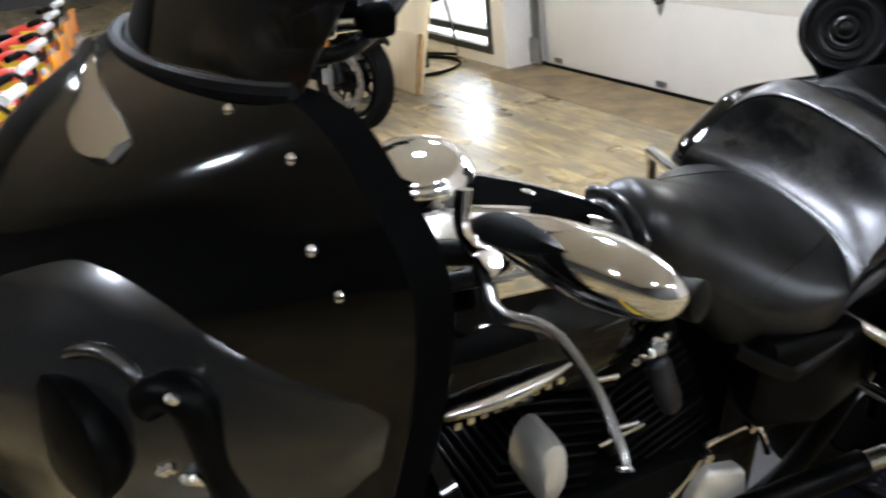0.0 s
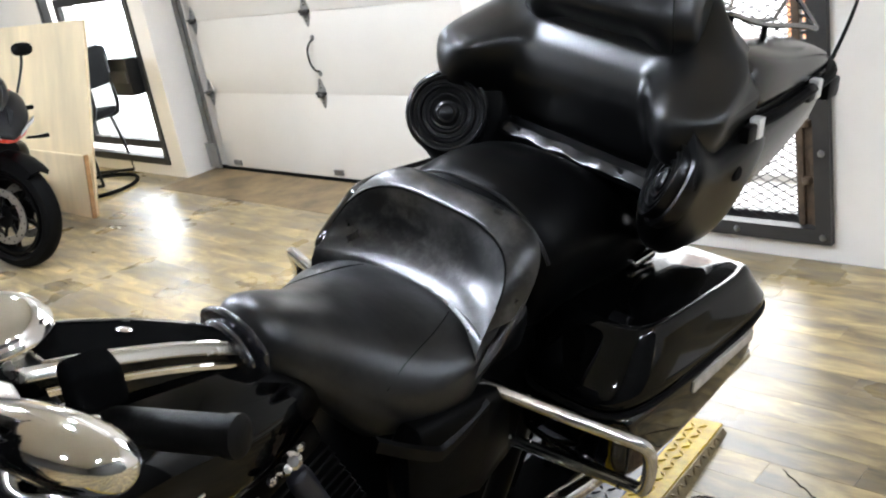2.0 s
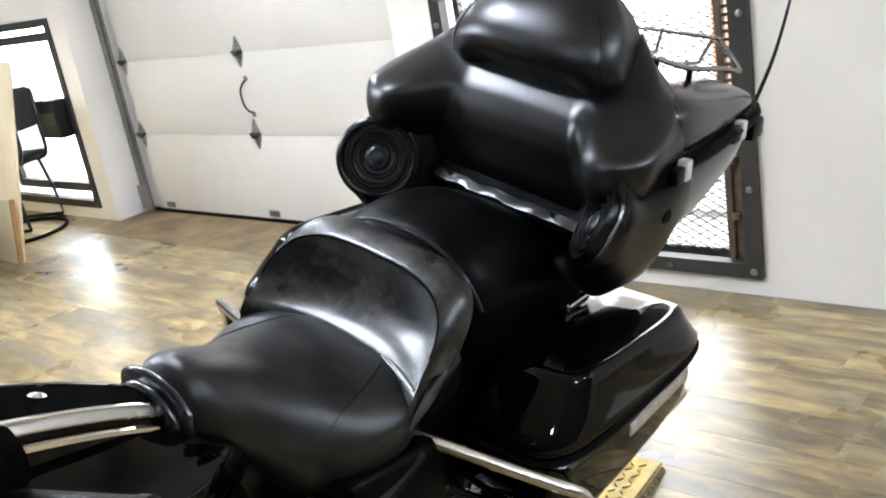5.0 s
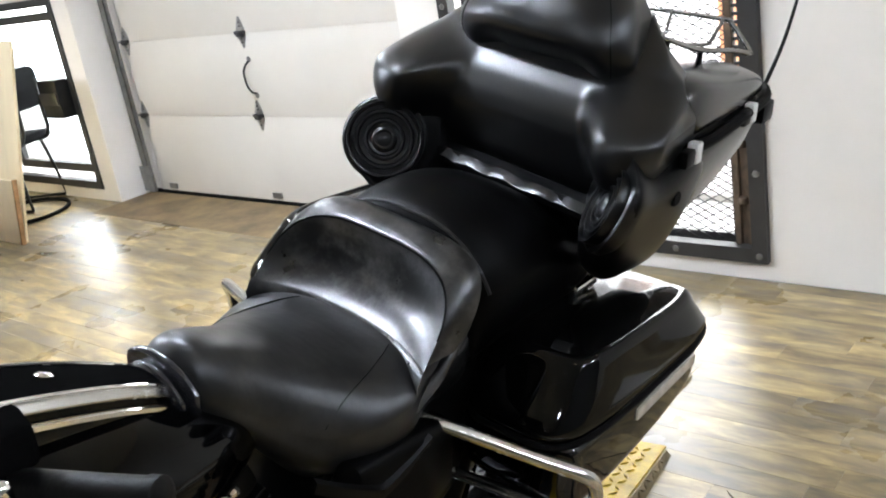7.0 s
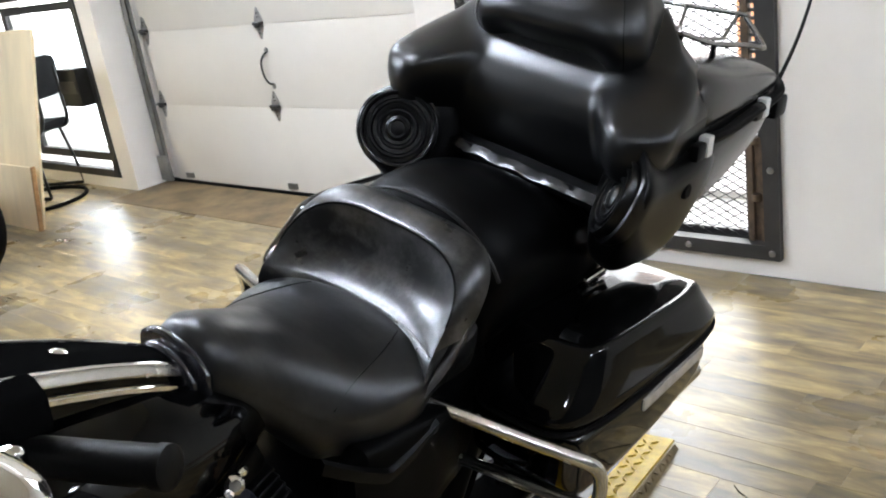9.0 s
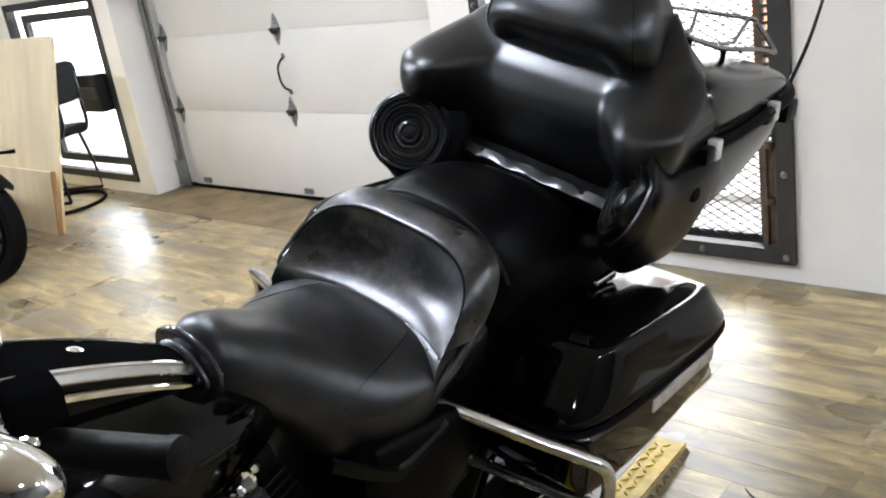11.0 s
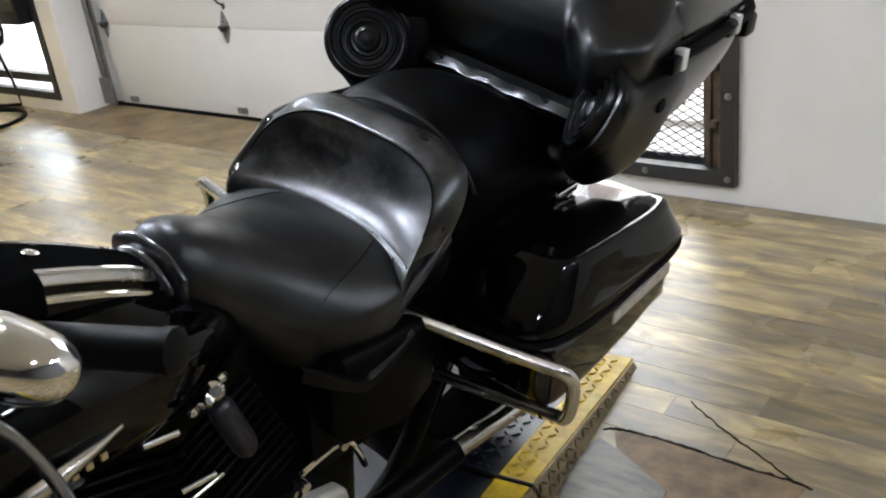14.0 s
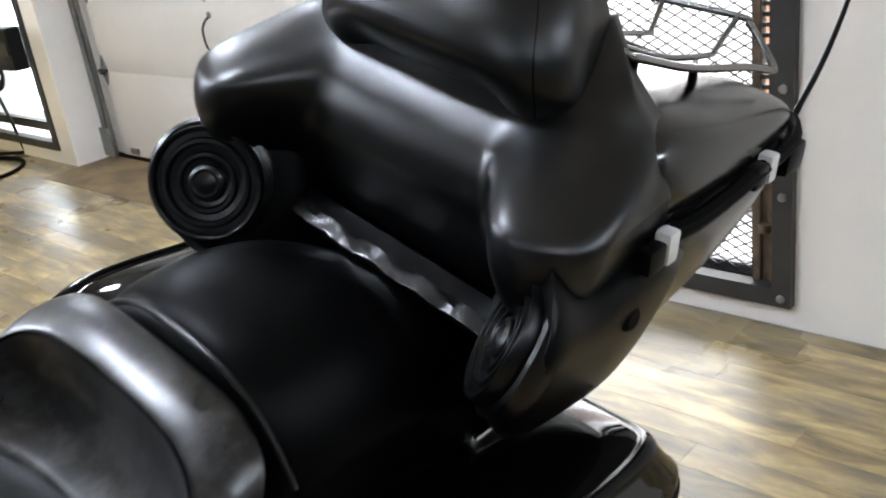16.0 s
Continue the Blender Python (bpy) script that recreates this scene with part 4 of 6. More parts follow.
part("side_cover", lofted_y([(0.60, 0.16, 0.60, 0.02, 0.06, 0.06, 3), (0.62, 0.165, 0.60, 0.03, 0.09, 0.08, 4), (0.75, 0.17, 0.58, 0.035, 0.11, 0.09, 4), (0.83, 0.165, 0.58, 0.03, 0.09, 0.07, 4), (0.85, 0.16, 0.58, 0.015, 0.05, 0.04, 3)], 24), ENGINE, bike, "black satin side cover")
part("side_cover", lofted_y([(0.60, -0.16, 0.60, 0.02, 0.06, 0.06, 3), (0.62, -0.165, 0.60, 0.03, 0.09, 0.08, 4), (0.75, -0.17, 0.58, 0.035, 0.11, 0.09, 4), (0.83, -0.165, 0.58, 0.03, 0.09, 0.07, 4), (0.85, -0.16, 0.58, 0.015, 0.05, 0.04, 3)], 24), ENGINE, bike, "black satin side cover")
for sx in (-1, 1):
    pipe = part("silencer", piped([(sx * 0.16, 0.55, 0.29), (sx * 0.215, 0.90, 0.328), (sx * 0.236, 1.05, 0.330), (sx * 0.25, 1.30, 0.335), (sx * 0.255, 1.62, 0.34)], lambda f: 0.019 + 0.008 * smoothstep(0.5, 0.7, f), 20), SOFTCHROME, bike, "chrome exhaust silencer")
    part("heat_shield", piped([(sx * 0.165, 0.58, 0.295), (sx * 0.193, 0.75, 0.313), (sx * 0.213, 0.885, 0.327)], 0.026, 16), ENGINE, pipe)
    part("footboard", boxed((sx * 0.22, 0.20, 0.27), (sx * 0.33, 0.50, 0.295), 0.012), RUBBER, bike, "black rider footboard")
part("frame", piped([(0.0, -0.08, 0.92), (0.0, -0.02, 0.55), (0.08, 0.06, 0.20), (0.10, 0.40, 0.16), (0.10, 0.80, 0.20), (0.12, 0.95, 0.45), (0.12, 1.05, 0.70)], 0.022, 12), ENGINE, bike)
part("oil_box", boxed((-0.13, 0.60, 0.40), (0.13, 1.0, 0.72), 0.03), ENGINE, bike)
coil = part("coil_cover", loft(bmesh.new(), [[Vector((0.157, 0.408, 0.722)).lerp(Vector((0.160, 0.452, 0.608)), f) + Vector((0.016 * r * math.cos(a), 0.020 * r * math.sin(a) * 0.92, 0.020 * r * math.sin(a) * 0.40)) for a in [2 * math.pi * k / 16 for k in range(16)]] for f, r in ((0.0, 0.5), (0.04, 0.85), (0.15, 1.0), (0.75, 1.0), (0.92, 0.85), (1.0, 0.5))]), COILPLASTIC, bike, "blue-black coil cover")
for k, (y, z, r) in enumerate(((0.388, 0.738, 0.011), (0.405, 0.745, 0.014), (0.372, 0.733, 0.008), (0.425, 0.757, 0.007))):
    part("coil_nut", lathed([(r, 0), (r, 0.012), (r * 0.6, 0.018), (0.0005, 0.019)], 8, pose(0.155, y, z, 20 * k, 55, 0)), CHROME, coil)
for p0, p1, r, mt in [((0.14, 0.345, 0.600), (0.142, 0.402, 0.592), 0.005, CHROME), ((0.14, 0.335, 0.573), (0.142, 0.415, 0.582), 0.004, CHROME), ((0.14, 0.30, 0.714), (0.142, 0.352, 0.703), 0.006, SOFTCHROME), ((0.145, 0.415, 0.655), (0.148, 0.445, 0.625), 0.003, CHROME)]:
    part("push_rod", rod(bmesh.new(), p0, p1, r), mt, engine)
part("seat_valance", loft(bmesh.new(), [[(x - 0.008, y, z), (x + 0.002, y, z), (x + 0.006, y + 0.004, z + 0.020), (x - 0.002, y + 0.004, z + 0.026)] for x, y, z in [tuple(v) for v in smooth_path([(0.185, 0.53, 0.695), (0.198, 0.577, 0.660), (0.20, 0.640, 0.615), (0.20, 0.665, 0.611), (0.20, 0.705, 0.619), (0.198, 0.765, 0.635)], 4)]]), SATIN, bike, "black trim strip under the seat edge")

# handlebar, mirrors, controls: the front end is steered a little to its right
steer = part("steering_head", boxed((-0.06, -0.06, 0.80), (0.06, 0.02, 0.98), 0.015), ENGINE, bike)
steer.matrix_local = pose(0, 0, 0, 0, 0, -10)
bars = part("handlebar", piped([(0.43, 0.198, 1.103), (0.33, 0.130, 1.086), (0.27, 0.06, 1.08), (0.24, -0.06, 1.085), (0.12, -0.13, 1.02), (-0.12, -0.13, 1.02), (-0.24, -0.06, 1.085), (-0.27, 0.06, 1.08), (-0.33, 0.130, 1.086), (-0.43, 0.198, 1.103)], 0.0127, 12), ENGINE, steer, "black handlebar")
dome = part("clamp_dome", loft(bmesh.new(), [[(-0.06 + 0.070 * s * math.cos(a), 0.128 + 0.074 * s * math.sin(a), 1.0 + 0.8 * (z - 0.99)) for a in [2 * math.pi * k / 40 for k in range(40)]] for s, z in ((0.90, 0.972), (1.03, 0.982), (1.05, 0.99), (1.03, 0.998), (0.98, 1.002), (0.95, 1.008), (0.86, 1.019), (0.68, 1.030), (0.45, 1.037), (0.2, 1.041), (0.04, 1.042))]), CHROME, steer, "chrome dome cover on the steering head")
for k in range(5):
    a = radians(150 + 30 * k)
    part("rim_bolt", lathed([(0.008, 0), (0.008, 0.006), (0.004, 0.010), (0.0005, 0.010)], 10, pose(-0.06 + 0.067 * math.cos(a), 0.128 + 0.070 * math.sin(a), 1.006)), CHROME, dome)
part("gauge_panel", boxed((-0.10, 0.05, 0.93), (0.12, 0.17, 0.955), 0.012, 3), SATIN, steer)
part("lamp_pod", lofted_y([(0.055, 0.16, 1.035, 0.02, 0.012, 0.012, 2.4), (0.06, 0.16, 1.035, 0.042, 0.022, 0.022, 2.6), (0.10, 0.16, 1.035, 0.045, 0.024, 0.024, 2.6), (0.115, 0.16, 1.035, 0.03, 0.016, 0.016, 2.4)], 24), SOFTCHROME, steer, "worn chrome control pod")
for sx in (-1, 1):
    part("grip", lathed([(0.014, 0), (0.0168, 0.005), (0.0168, 0.118), (0.018, 0.122), (0.018, 0.132), (0.012, 0.136), (0.0005, 0.136)], 20, along((sx * 0.3286, 0.129, 1.086), (sx * 0.431, 0.198, 1.103))), GRIPRUBBER, bars, "worn black rubber grip")
    part("switch_housing", boxed((sx * 0.29, 0.11, 1.098), (sx * 0.335, 0.155, 1.138), 0.010, 3) if sx > 0 else box(boxed((-0.330, 0.105, 1.086), (-0.285, 0.155, 1.130), 0.014, 3), (-0.338, 0.062, 1.118), (-0.292, 0.104, 1.148), 0.012, 3), DEADBLACK, bars)
    part("lever_perch", boxed((sx * 0.32, 0.045, 1.088), (sx * 0.365, 0.125, 1.118), 0.010, 3), CHROME, bars)
    part("clutch_cable_elbow", piped([(sx * 0.265, 0.06, 1.145), (sx * 0.275, 0.055, 1.115), (sx * 0.30, 0.06, 1.10), (sx * 0.335, 0.075, 1.112)], 0.0085, 10), CHROME, bars)
    part("lever", piped([(sx * 0.335, 0.06, 1.102), (sx * 0.372, 0.045, 1.102), (sx * 0.398, 0.046, 1.101), (sx * 0.419, 0.070, 1.100), (sx * 0.439, 0.084, 1.090), (sx * 0.477, 0.093, 1.073), (sx * 0.519, 0.094, 1.050), (sx * 0.529, 0.092, 1.040)], lambda f: 0.0075 - 0.0035 * f if f < 0.93 else 0.0070, 12), RACKCHROME if sx > 0 else ENGINE, bars, "slim hand lever with ball end")
    ax = Vector((sx * 0.90, 0.22, 0.25)).normalized()
    nrm = Vector((sx * 0.22, -0.62, 0.72))
    nrm = (nrm - ax * nrm.dot(ax)).normalized()
    bx = nrm.cross(ax).normalized()
    c0 = Vector((sx * 0.495, 0.070, 1.228))
    rows = []
    for d, f in ((-0.02, 0.93), (-0.014, 0.985), (-0.006, 1.0), (0.002, 0.985), (0.010, 0.93), (0.018, 0.82), (0.024, 0.66), (0.028, 0.45), (0.030, 0.22), (0.0305, 0.03)):
        ring = []
        for k in range(40):
            a = 2 * math.pi * k / 40
            u = 0.100 * math.cos(a) * f
            w = (0.0225 + 0.006 * math.cos(a)) * math.copysign(abs(math.sin(a)) ** 0.85, math.sin(a)) * f
            ring.append(c0 + ax * u + bx * w + nrm * d)
        rows.append(ring)
    mirror = part("mirror", loft(bmesh.new(), rows), CHROME, bars, "chrome teardrop mirror housing")
    slot = []
    for k in range(15):
        f = k / 14
        u = -0.092 + 0.125 * f
        w = 0.015 * math.sin(math.pi * f) ** 0.6 * (1 - 0.4 * f)
        base = c0 + ax * u + nrm * (0.0295 * (1 - (u / 0.12) ** 2) ** 0.75)
        slot.append([base + bx * (q * w - 0.004) + nrm * h for q, h in ((-1, -0.006), (-1, 0.001), (0, 0.0035), (1, 0.001), (1, -0.006))])
    part("slot", loft(bmesh.new(), slot), SATIN, mirror, "black inlay in the mirror back")
    part("stalk", piped([(sx * 0.33, 0.10, 1.12), (sx * 0.36, 0.09, 1.155), (sx * 0.43, 0.08, 1.195)], 0.009, 10), CHROME, mirror)

# fairing with headlamp, spot lamps and screen
def fairing_shell():
    half = fine([(0.0, 1.325), (0.12, 1.325), (0.26, 1.325), (0.36, 1.320), (0.425, 1.302), (0.460, 1.258), (0.485, 1.21), (0.488, 1.165), (0.472, 1.09), (0.44, 1.00), (0.405, 0.91), (0.36, 0.82), (0.25, 0.75), (0.10, 0.72), (0.0, 0.748)], 5)
    outline = half + [(-x, z) for x, z in half[-2:0:-1]]
    bm = bmesh.new()
    rings = []
    for f, dy in ((1.0, 0.0), (0.992, -0.006), (0.97, -0.022), (0.93, -0.05), (0.86, -0.095), (0.77, -0.145), (0.66, -0.19), (0.54, -0.228), (0.42, -0.255), (0.31, -0.27), (0.22, -0.278)):
        rings.append([bm.verts.new((x * f, -0.20 + dy * 0.80 + 0.58 * (x * f) ** 2, 1.05 + (z - 1.05) * f)) for x, z in outline])
    join_rings(bm, rings, caps=False)
    bm.faces.new(rings[-1])
    lip = bmesh.new()
    rings = [[lip.verts.new((x * f, -0.20 + dy * 0.80 + 0.58 * (x * f) ** 2, 1.05 + (z - 1.05) * f)) for x, z in outline] for f, dy in ((0.999, 0.0005), (0.99, 0.014), (0.97, 0.05), (0.955, 0.05), (0.97, 0.006))]
    join_rings(lip, rings, caps=False)
    return bm, lip


fairing_bm, lip_bm = fairing_shell()
fairing = part("fairing", fairing_bm, FAIRPAINT, steer, "black glossy batwing fairing")
part("edge_lip", lip_bm, DEADBLACK, fairing, "matt black edge of the fairing")


def fairing_surface(x, z, proud):
    """A point on the left or right half of the fairing's skin, raised a little."""
    half = [(0.36, 1.320), (0.425, 1.302), (0.460, 1.258), (0.485, 1.21), (0.488, 1.165), (0.472, 1.09), (0.44, 1.00), (0.405, 0.91), (0.36, 0.82), (0.25, 0.75), (0.10, 0.72), (0.0, 0.748)]
    edge = [(math.atan2(px, pz - 1.05), math.hypot(px, pz - 1.05)) for px, pz in half]
    reach = math.hypot(x, z - 1.05) / lookup(edge, math.atan2(abs(x), z - 1.05))
    dy = lookup([(0.22, -0.278), (0.31, -0.27), (0.42, -0.255), (0.54, -0.228), (0.66, -0.19), (0.77, -0.145), (0.86, -0.095), (0.93, -0.05), (0.97, -0.022), (0.992, -0.006), (1.0, 0.0)], reach)
    return Vector((x, -0.20 + dy * 0.80 + 0.58 * x * x, z)) + Vector((math.copysign(0.62, x), -0.76, 0.12)) * proud


# raised skin added for the grey reflection low on the fairing: crest line (x, z) and foot line
SHEENLINES = fine([(0.17, 1.12, 0.10, 0.95), (0.22, 1.165, 0.17, 0.96), (0.274, 1.195, 0.22, 0.96), (0.319, 1.211, 0.27, 0.96), (0.345, 1.213, 0.30, 0.95), (0.374, 1.201, 0.33, 0.93), (0.401, 1.179, 0.362, 0.95), (0.422, 1.153, 0.388, 0.985), (0.438, 1.133, 0.408, 1.0), (0.456, 1.116, 0.430, 1.02), (0.470, 1.104, 0.452, 1.05)], 4)
for sx in (-1, 1):
    rows = []
    for k, (x0, z0, x1, z1) in enumerate(SHEENLINES):
        f = k / (len(SHEENLINES) - 1)
        fade = math.sin(math.pi * (0.14 + 0.84 * f)) ** 0.8
        line = []
        for j in range(25):
            v = j / 24
            lift = fade * (0.004 * smoothstep(0.0, 0.04, v) + 0.034 * smoothstep(-0.10, 0.55, v) - 0.020 * smoothstep(0.5, 1.0, v)) - 0.003
            line.append(fairing_surface(sx * (x0 + (x1 - x0) * v), z0 + (z1 - z0) * v, lift))
        rows.append(line + [q + Vector((-sx * 0.02, 0.05, 0.0)) for q in line[::-1]])
    part("flared_skirt", loft(bmesh.new(), rows), SHEENPAINT, fairing, "raised dark skin giving the grey reflection on the fairing")
part("headlamp", lathed([(0.10, 0), (0.105, 0.02), (0.10, 0.035), (0.09, 0.04), (0.06, 0.052), (0.0005, 0.058)], 32, along((0, -0.42, 1.07), (0, -0.6, 1.065))), SATIN, fairing, "round headlamp")
for sx in (-1, 1):
    lamp = part("spot_lamp", lathed([(0.020, -0.03), (0.044, -0.01), (0.052, 0.015), (0.052, 0.026), (0.045, 0.030), (0.0005, 0.036)], 28, along((sx * 0.345, -0.275, 1.085), (sx * 0.545, -0.68, 1.10))), ENGINE, fairing, "black spot lamp")
    part("lamp_hood", piped([(sx * x, y, z) for x, y, z in ((0.290, -0.322, 1.073), (0.316, -0.308, 1.115), (0.341, -0.288, 1.142), (0.362, -0.270, 1.155), (0.378, -0.252, 1.153), (0.391, -0.239, 1.138), (0.392, -0.233, 1.119))], 0.006, 10), SHEENPAINT, lamp, "satin grey hood over the lamp")
    bracket = part("lamp_bracket", piped([(sx * x, y, z) for x, y, z in ((0.396, -0.236, 1.120), (0.409, -0.220, 1.130), (0.419, -0.207, 1.120), (0.414, -0.201, 1.085), (0.406, -0.195, 1.040), (0.390, -0.19, 1.0))], 0.015, 12), ENGINE, fairing, "black lamp bracket")
    for x, y, z in ((0.430, -0.218, 1.134), (0.398, -0.237, 1.064), (0.402, -0.231, 1.067), (0.411, -0.222, 1.060), (0.418, -0.216, 1.062)):
        at = Vector((sx * x, y, z))
        part("bracket_bolt", lathed([(0.0045, -0.02), (0.0045, 0.003), (0.003, 0.005), (0.0005, 0.0055)], 10, along(at, at + Vector((sx * 0.5, -0.3, 0.5)))), CHROME, bracket)
    part("turn_signal", lathed([(0.02, 0), (0.034, 0.02), (0.036, 0.045), (0.028, 0.052), (0.0005, 0.056)], 20, along((sx * 0.31, -0.26, 0.87), (sx * 0.33, -0.6, 0.86))), SATIN, fairing)
    for x, y, z in ((0.377, -0.139, 1.305), (0.429, -0.112, 1.277), (0.451, -0.113, 1.221), (0.464, -0.103, 1.191)):
        at = Vector((sx * x, y, z))
        part("screw", lathed([(0.0045, -0.004), (0.0045, 0.001), (0.003, 0.0025), (0.0005, 0.003)], 10, along(at, at + Vector((sx * 0.5, -0.7, 0.3)))), CHROME, fairing)
vent = fine([(0.0, -0.236, 1.309, -0.220, 1.319), (0.10, -0.234, 1.307, -0.219, 1.317), (0.18, -0.236, 1.300, -0.219, 1.309), (0.24, -0.246, 1.287, -0.215, 1.303), (0.30, -0.240, 1.277, -0.208, 1.296), (0.33, -0.222, 1.275, -0.205, 1.286)], 4)
vent = [(-x, *r) for x, *r in vent[:0:-1]] + vent
part("vent_trim", loft(bmesh.new(), [[(x, y0, z0), (x, y0 - 0.002, z0 + 0.003), (x, (y0 + y1) / 2 - 0.003, (z0 + z1) / 2 + 0.005), (x, y1, z1 + 0.003), (x, y1, z1 - 0.008), (x, y0 + 0.004, z0 - 0.006)] for x, y0, z0, y1, z1 in vent]), CHROME, fairing, "chrome trim of the fairing vent")
rings = []
for f in (0, 0.15, 0.3, 0.45, 0.6, 0.75, 0.9, 1.0):
    arc = [radians(-80 + 160 * k / 30) for k in range(31)]
    pts = [(0.405 * math.sin(a) * (1 - 0.25 * f), -0.075 - 0.115 * math.cos(a) + 0.10 * f, 1.308 + 0.012 * math.cos(a) + 0.17 * f * (0.55 + 0.45 * math.cos(a * 1.05))) for a in arc]
    rings.append(pts + [(x * 0.988, y + 0.005, z) for x, y, z in pts[::-1]])
part("windscreen", loft(bmesh.new(), rings), TINT, fairing, "dark smoked windscreen")
part("screen_trim", piped([(0.41 * math.sin(a), -0.078 - 0.12 * math.cos(a), 1.310 + 0.012 * math.cos(a)) for a in [radians(-80 + 160 * k / 16) for k in range(17)]], 0.008, 8, 2), RUBBER, fairing)
part("front_mudguard", loft(bmesh.new(), [[(x, -0.42 + (0.355 + dz) * math.sin(a), 0.325 + (0.355 + dz) * math.cos(a)) for x, dz in
     [(-0.085, -0.08), (-0.085, -0.02), (-0.06, 0.015), (0, 0.025), (0.06, 0.015), (0.085, -0.02), (0.085, -0.08), (0.075, -0.08), (0.0, 0.012), (-0.075, -0.08)]] for a in [radians(d) for d in range(-70, 81, 8)]]), GLOSS, steer)
for sx in (-1, 1):
    part("fork_leg", piped([(sx * 0.10, -0.42, 0.325), (sx * 0.105, -0.27, 0.65), (sx * 0.11, -0.12, 0.95)], 0.026, 14, 2), SATIN, steer)
FAIRTILT = pose(0, 0, 0, 0, 0, -7.3) @ pose(0.382, 0, 1.31, 1.2, -12.7, 0) @ pose(-0.4, 0, -1.3)
wheel(bike, (0, -0.42, 0.325), 0.325, 0.12, SATIN, 9, True).matrix_local = pose(-0.07, -0.01, 0, 0, 0, -10)
for ob in list(steer.children) + [o for o in bars.children if o.name.startswith(("mirror", "lever", "grip"))]:
    ob.parent = bike
    shift_x = 0.006 if ob.name.startswith(("handlebar", "lever", "grip")) else 0.0
    ob.matrix_local = pose(0, 0, 0, 0, 0, -10) @ pose(shift_x, 3.0 * shift_x, 2.4 * shift_x)
    if ob.name.startswith("fairing"):
        ob.matrix_local = FAIRTILT
for at in ((0.463, 0.141, 1.119), (0.462, 0.145, 1.103)):
    part("grip_screw", lathed([(0.0042, -0.006), (0.0042, 0.003), (0.0028, 0.0045), (0.0005, 0.005)], 10, along(Vector(at), Vector(at) + Vector((0.7, 0.5, 0.3)))), CHROME, bike, "small chrome grip screw")
for sx in (-1, 1):
    part("leg_shield", loft(bmesh.new(), [[(sx * x, y0 + dy, z) for x, dy in ((xi, 0.05), (xi + 0.3 * (xo - xi), -0.01), (xi + 0.7 * (xo - xi), -0.015), (xo, 0.03), (xo - 0.004, 0.05), (xi + 0.6 * (xo - xi), 0.015), (xi + 0.3 * (xo - xi), 0.02))]
         for z, y0, xi, xo in fine([(0.30, 0.06, 0.10, 0.30), (0.33, 0.04, 0.08, 0.36), (0.45, 0.0, 0.07, 0.385), (0.60, -0.02, 0.07, 0.37), (0.72, -0.03, 0.06, 0.35), (0.80, -0.04, 0.06, 0.32), (0.86, -0.05, 0.08, 0.24)], 3)]), GLOSS, bike, "black glossy leg shield")
    part("engine_guard", piped([(sx * 0.06, -0.02, 0.72), (sx * 0.30, 0.02, 0.70), (sx * 0.39, 0.05, 0.58), (sx * 0.38, 0.06, 0.40), (sx * 0.25, 0.06, 0.28), (sx * 0.08, 0.04, 0.24)], 0.015, 12), SATIN, bike, "black engine guard bar")
part("side_stand", piped([(0.12, 0.25, 0.20), (0.20, 0.22, 0.08), (0.235, 0.20, 0.002)], 0.012, 10), ENGINE, bike)

# ---- roller door ----
door = thing("garage_door", pose(-4.27, GY, 0), "cream sectional garage door, closed, with galvanised hinges", "garage door")
SEC = 0.47
DW = 2.52
for k in range(4):
    lo, hi = 0.055 + SEC * k + (0.02 if k == 0 else 0), 0.068 + SEC * (k + 1) - 0.003
    part("door_section", boxed((0, 0, lo - (0.052 if k == 0 else 0)), (DW, 0.045, hi), 0.004, 2), DOORPAINT, door)
part("bottom_seal", boxed((-0.12, -0.006, -0.003), (DW + 0.02, 0.04, 0.0215), 0.006, 2), RUBBER, door, "black rubber bottom seal")


def hinge(x, z):
    plate = bmesh.new()
    pts = [(0, -0.088), (0.007, -0.084), (0.034, -0.022), (0.036, 0.0), (0.034, 0.022), (0.007, 0.084), (0, 0.088), (-0.007, 0.084), (-0.034, 0.022), (-0.036, 0.0), (-0.034, -0.022), (-0.007, -0.084)]
    loft(plate, [[(px, y, pz) for px, pz in pts] for y in (-0.001, -0.005)])
    bmesh.ops.transform(plate, matrix=pose(x, 0, z), verts=plate.verts)
    ob = part("hinge", plate, HINGEPLATE, door, "galvanised diamond hinge", smooth=False)
    part("knuckle", lathed([(0.004, -0.042), (0.010, -0.040), (0.010, -0.013), (0.008, -0.012), (0.008, 0.012), (0.010, 0.013), (0.010, 0.040), (0.004, 0.042)], 12, pose(x, -0.012, z, 0, 90, 0)), DARKSTEEL, ob, "dark hinge knuckle")
    part("roller_bracket", boxed((x - 0.020, -0.030, z - 0.022), (x + 0.020, -0.006, z + 0.006), 0.004, 1), DARKSTEEL, ob)
    for dz in (-0.055, -0.034, 0.034, 0.055):
        part("screw", lathed([(0.005, 0), (0.005, 0.003), (0.002, 0.004)], 8, pose(x, -0.005, z + dz, 90, 0, 0)), DARKSTEEL, ob)


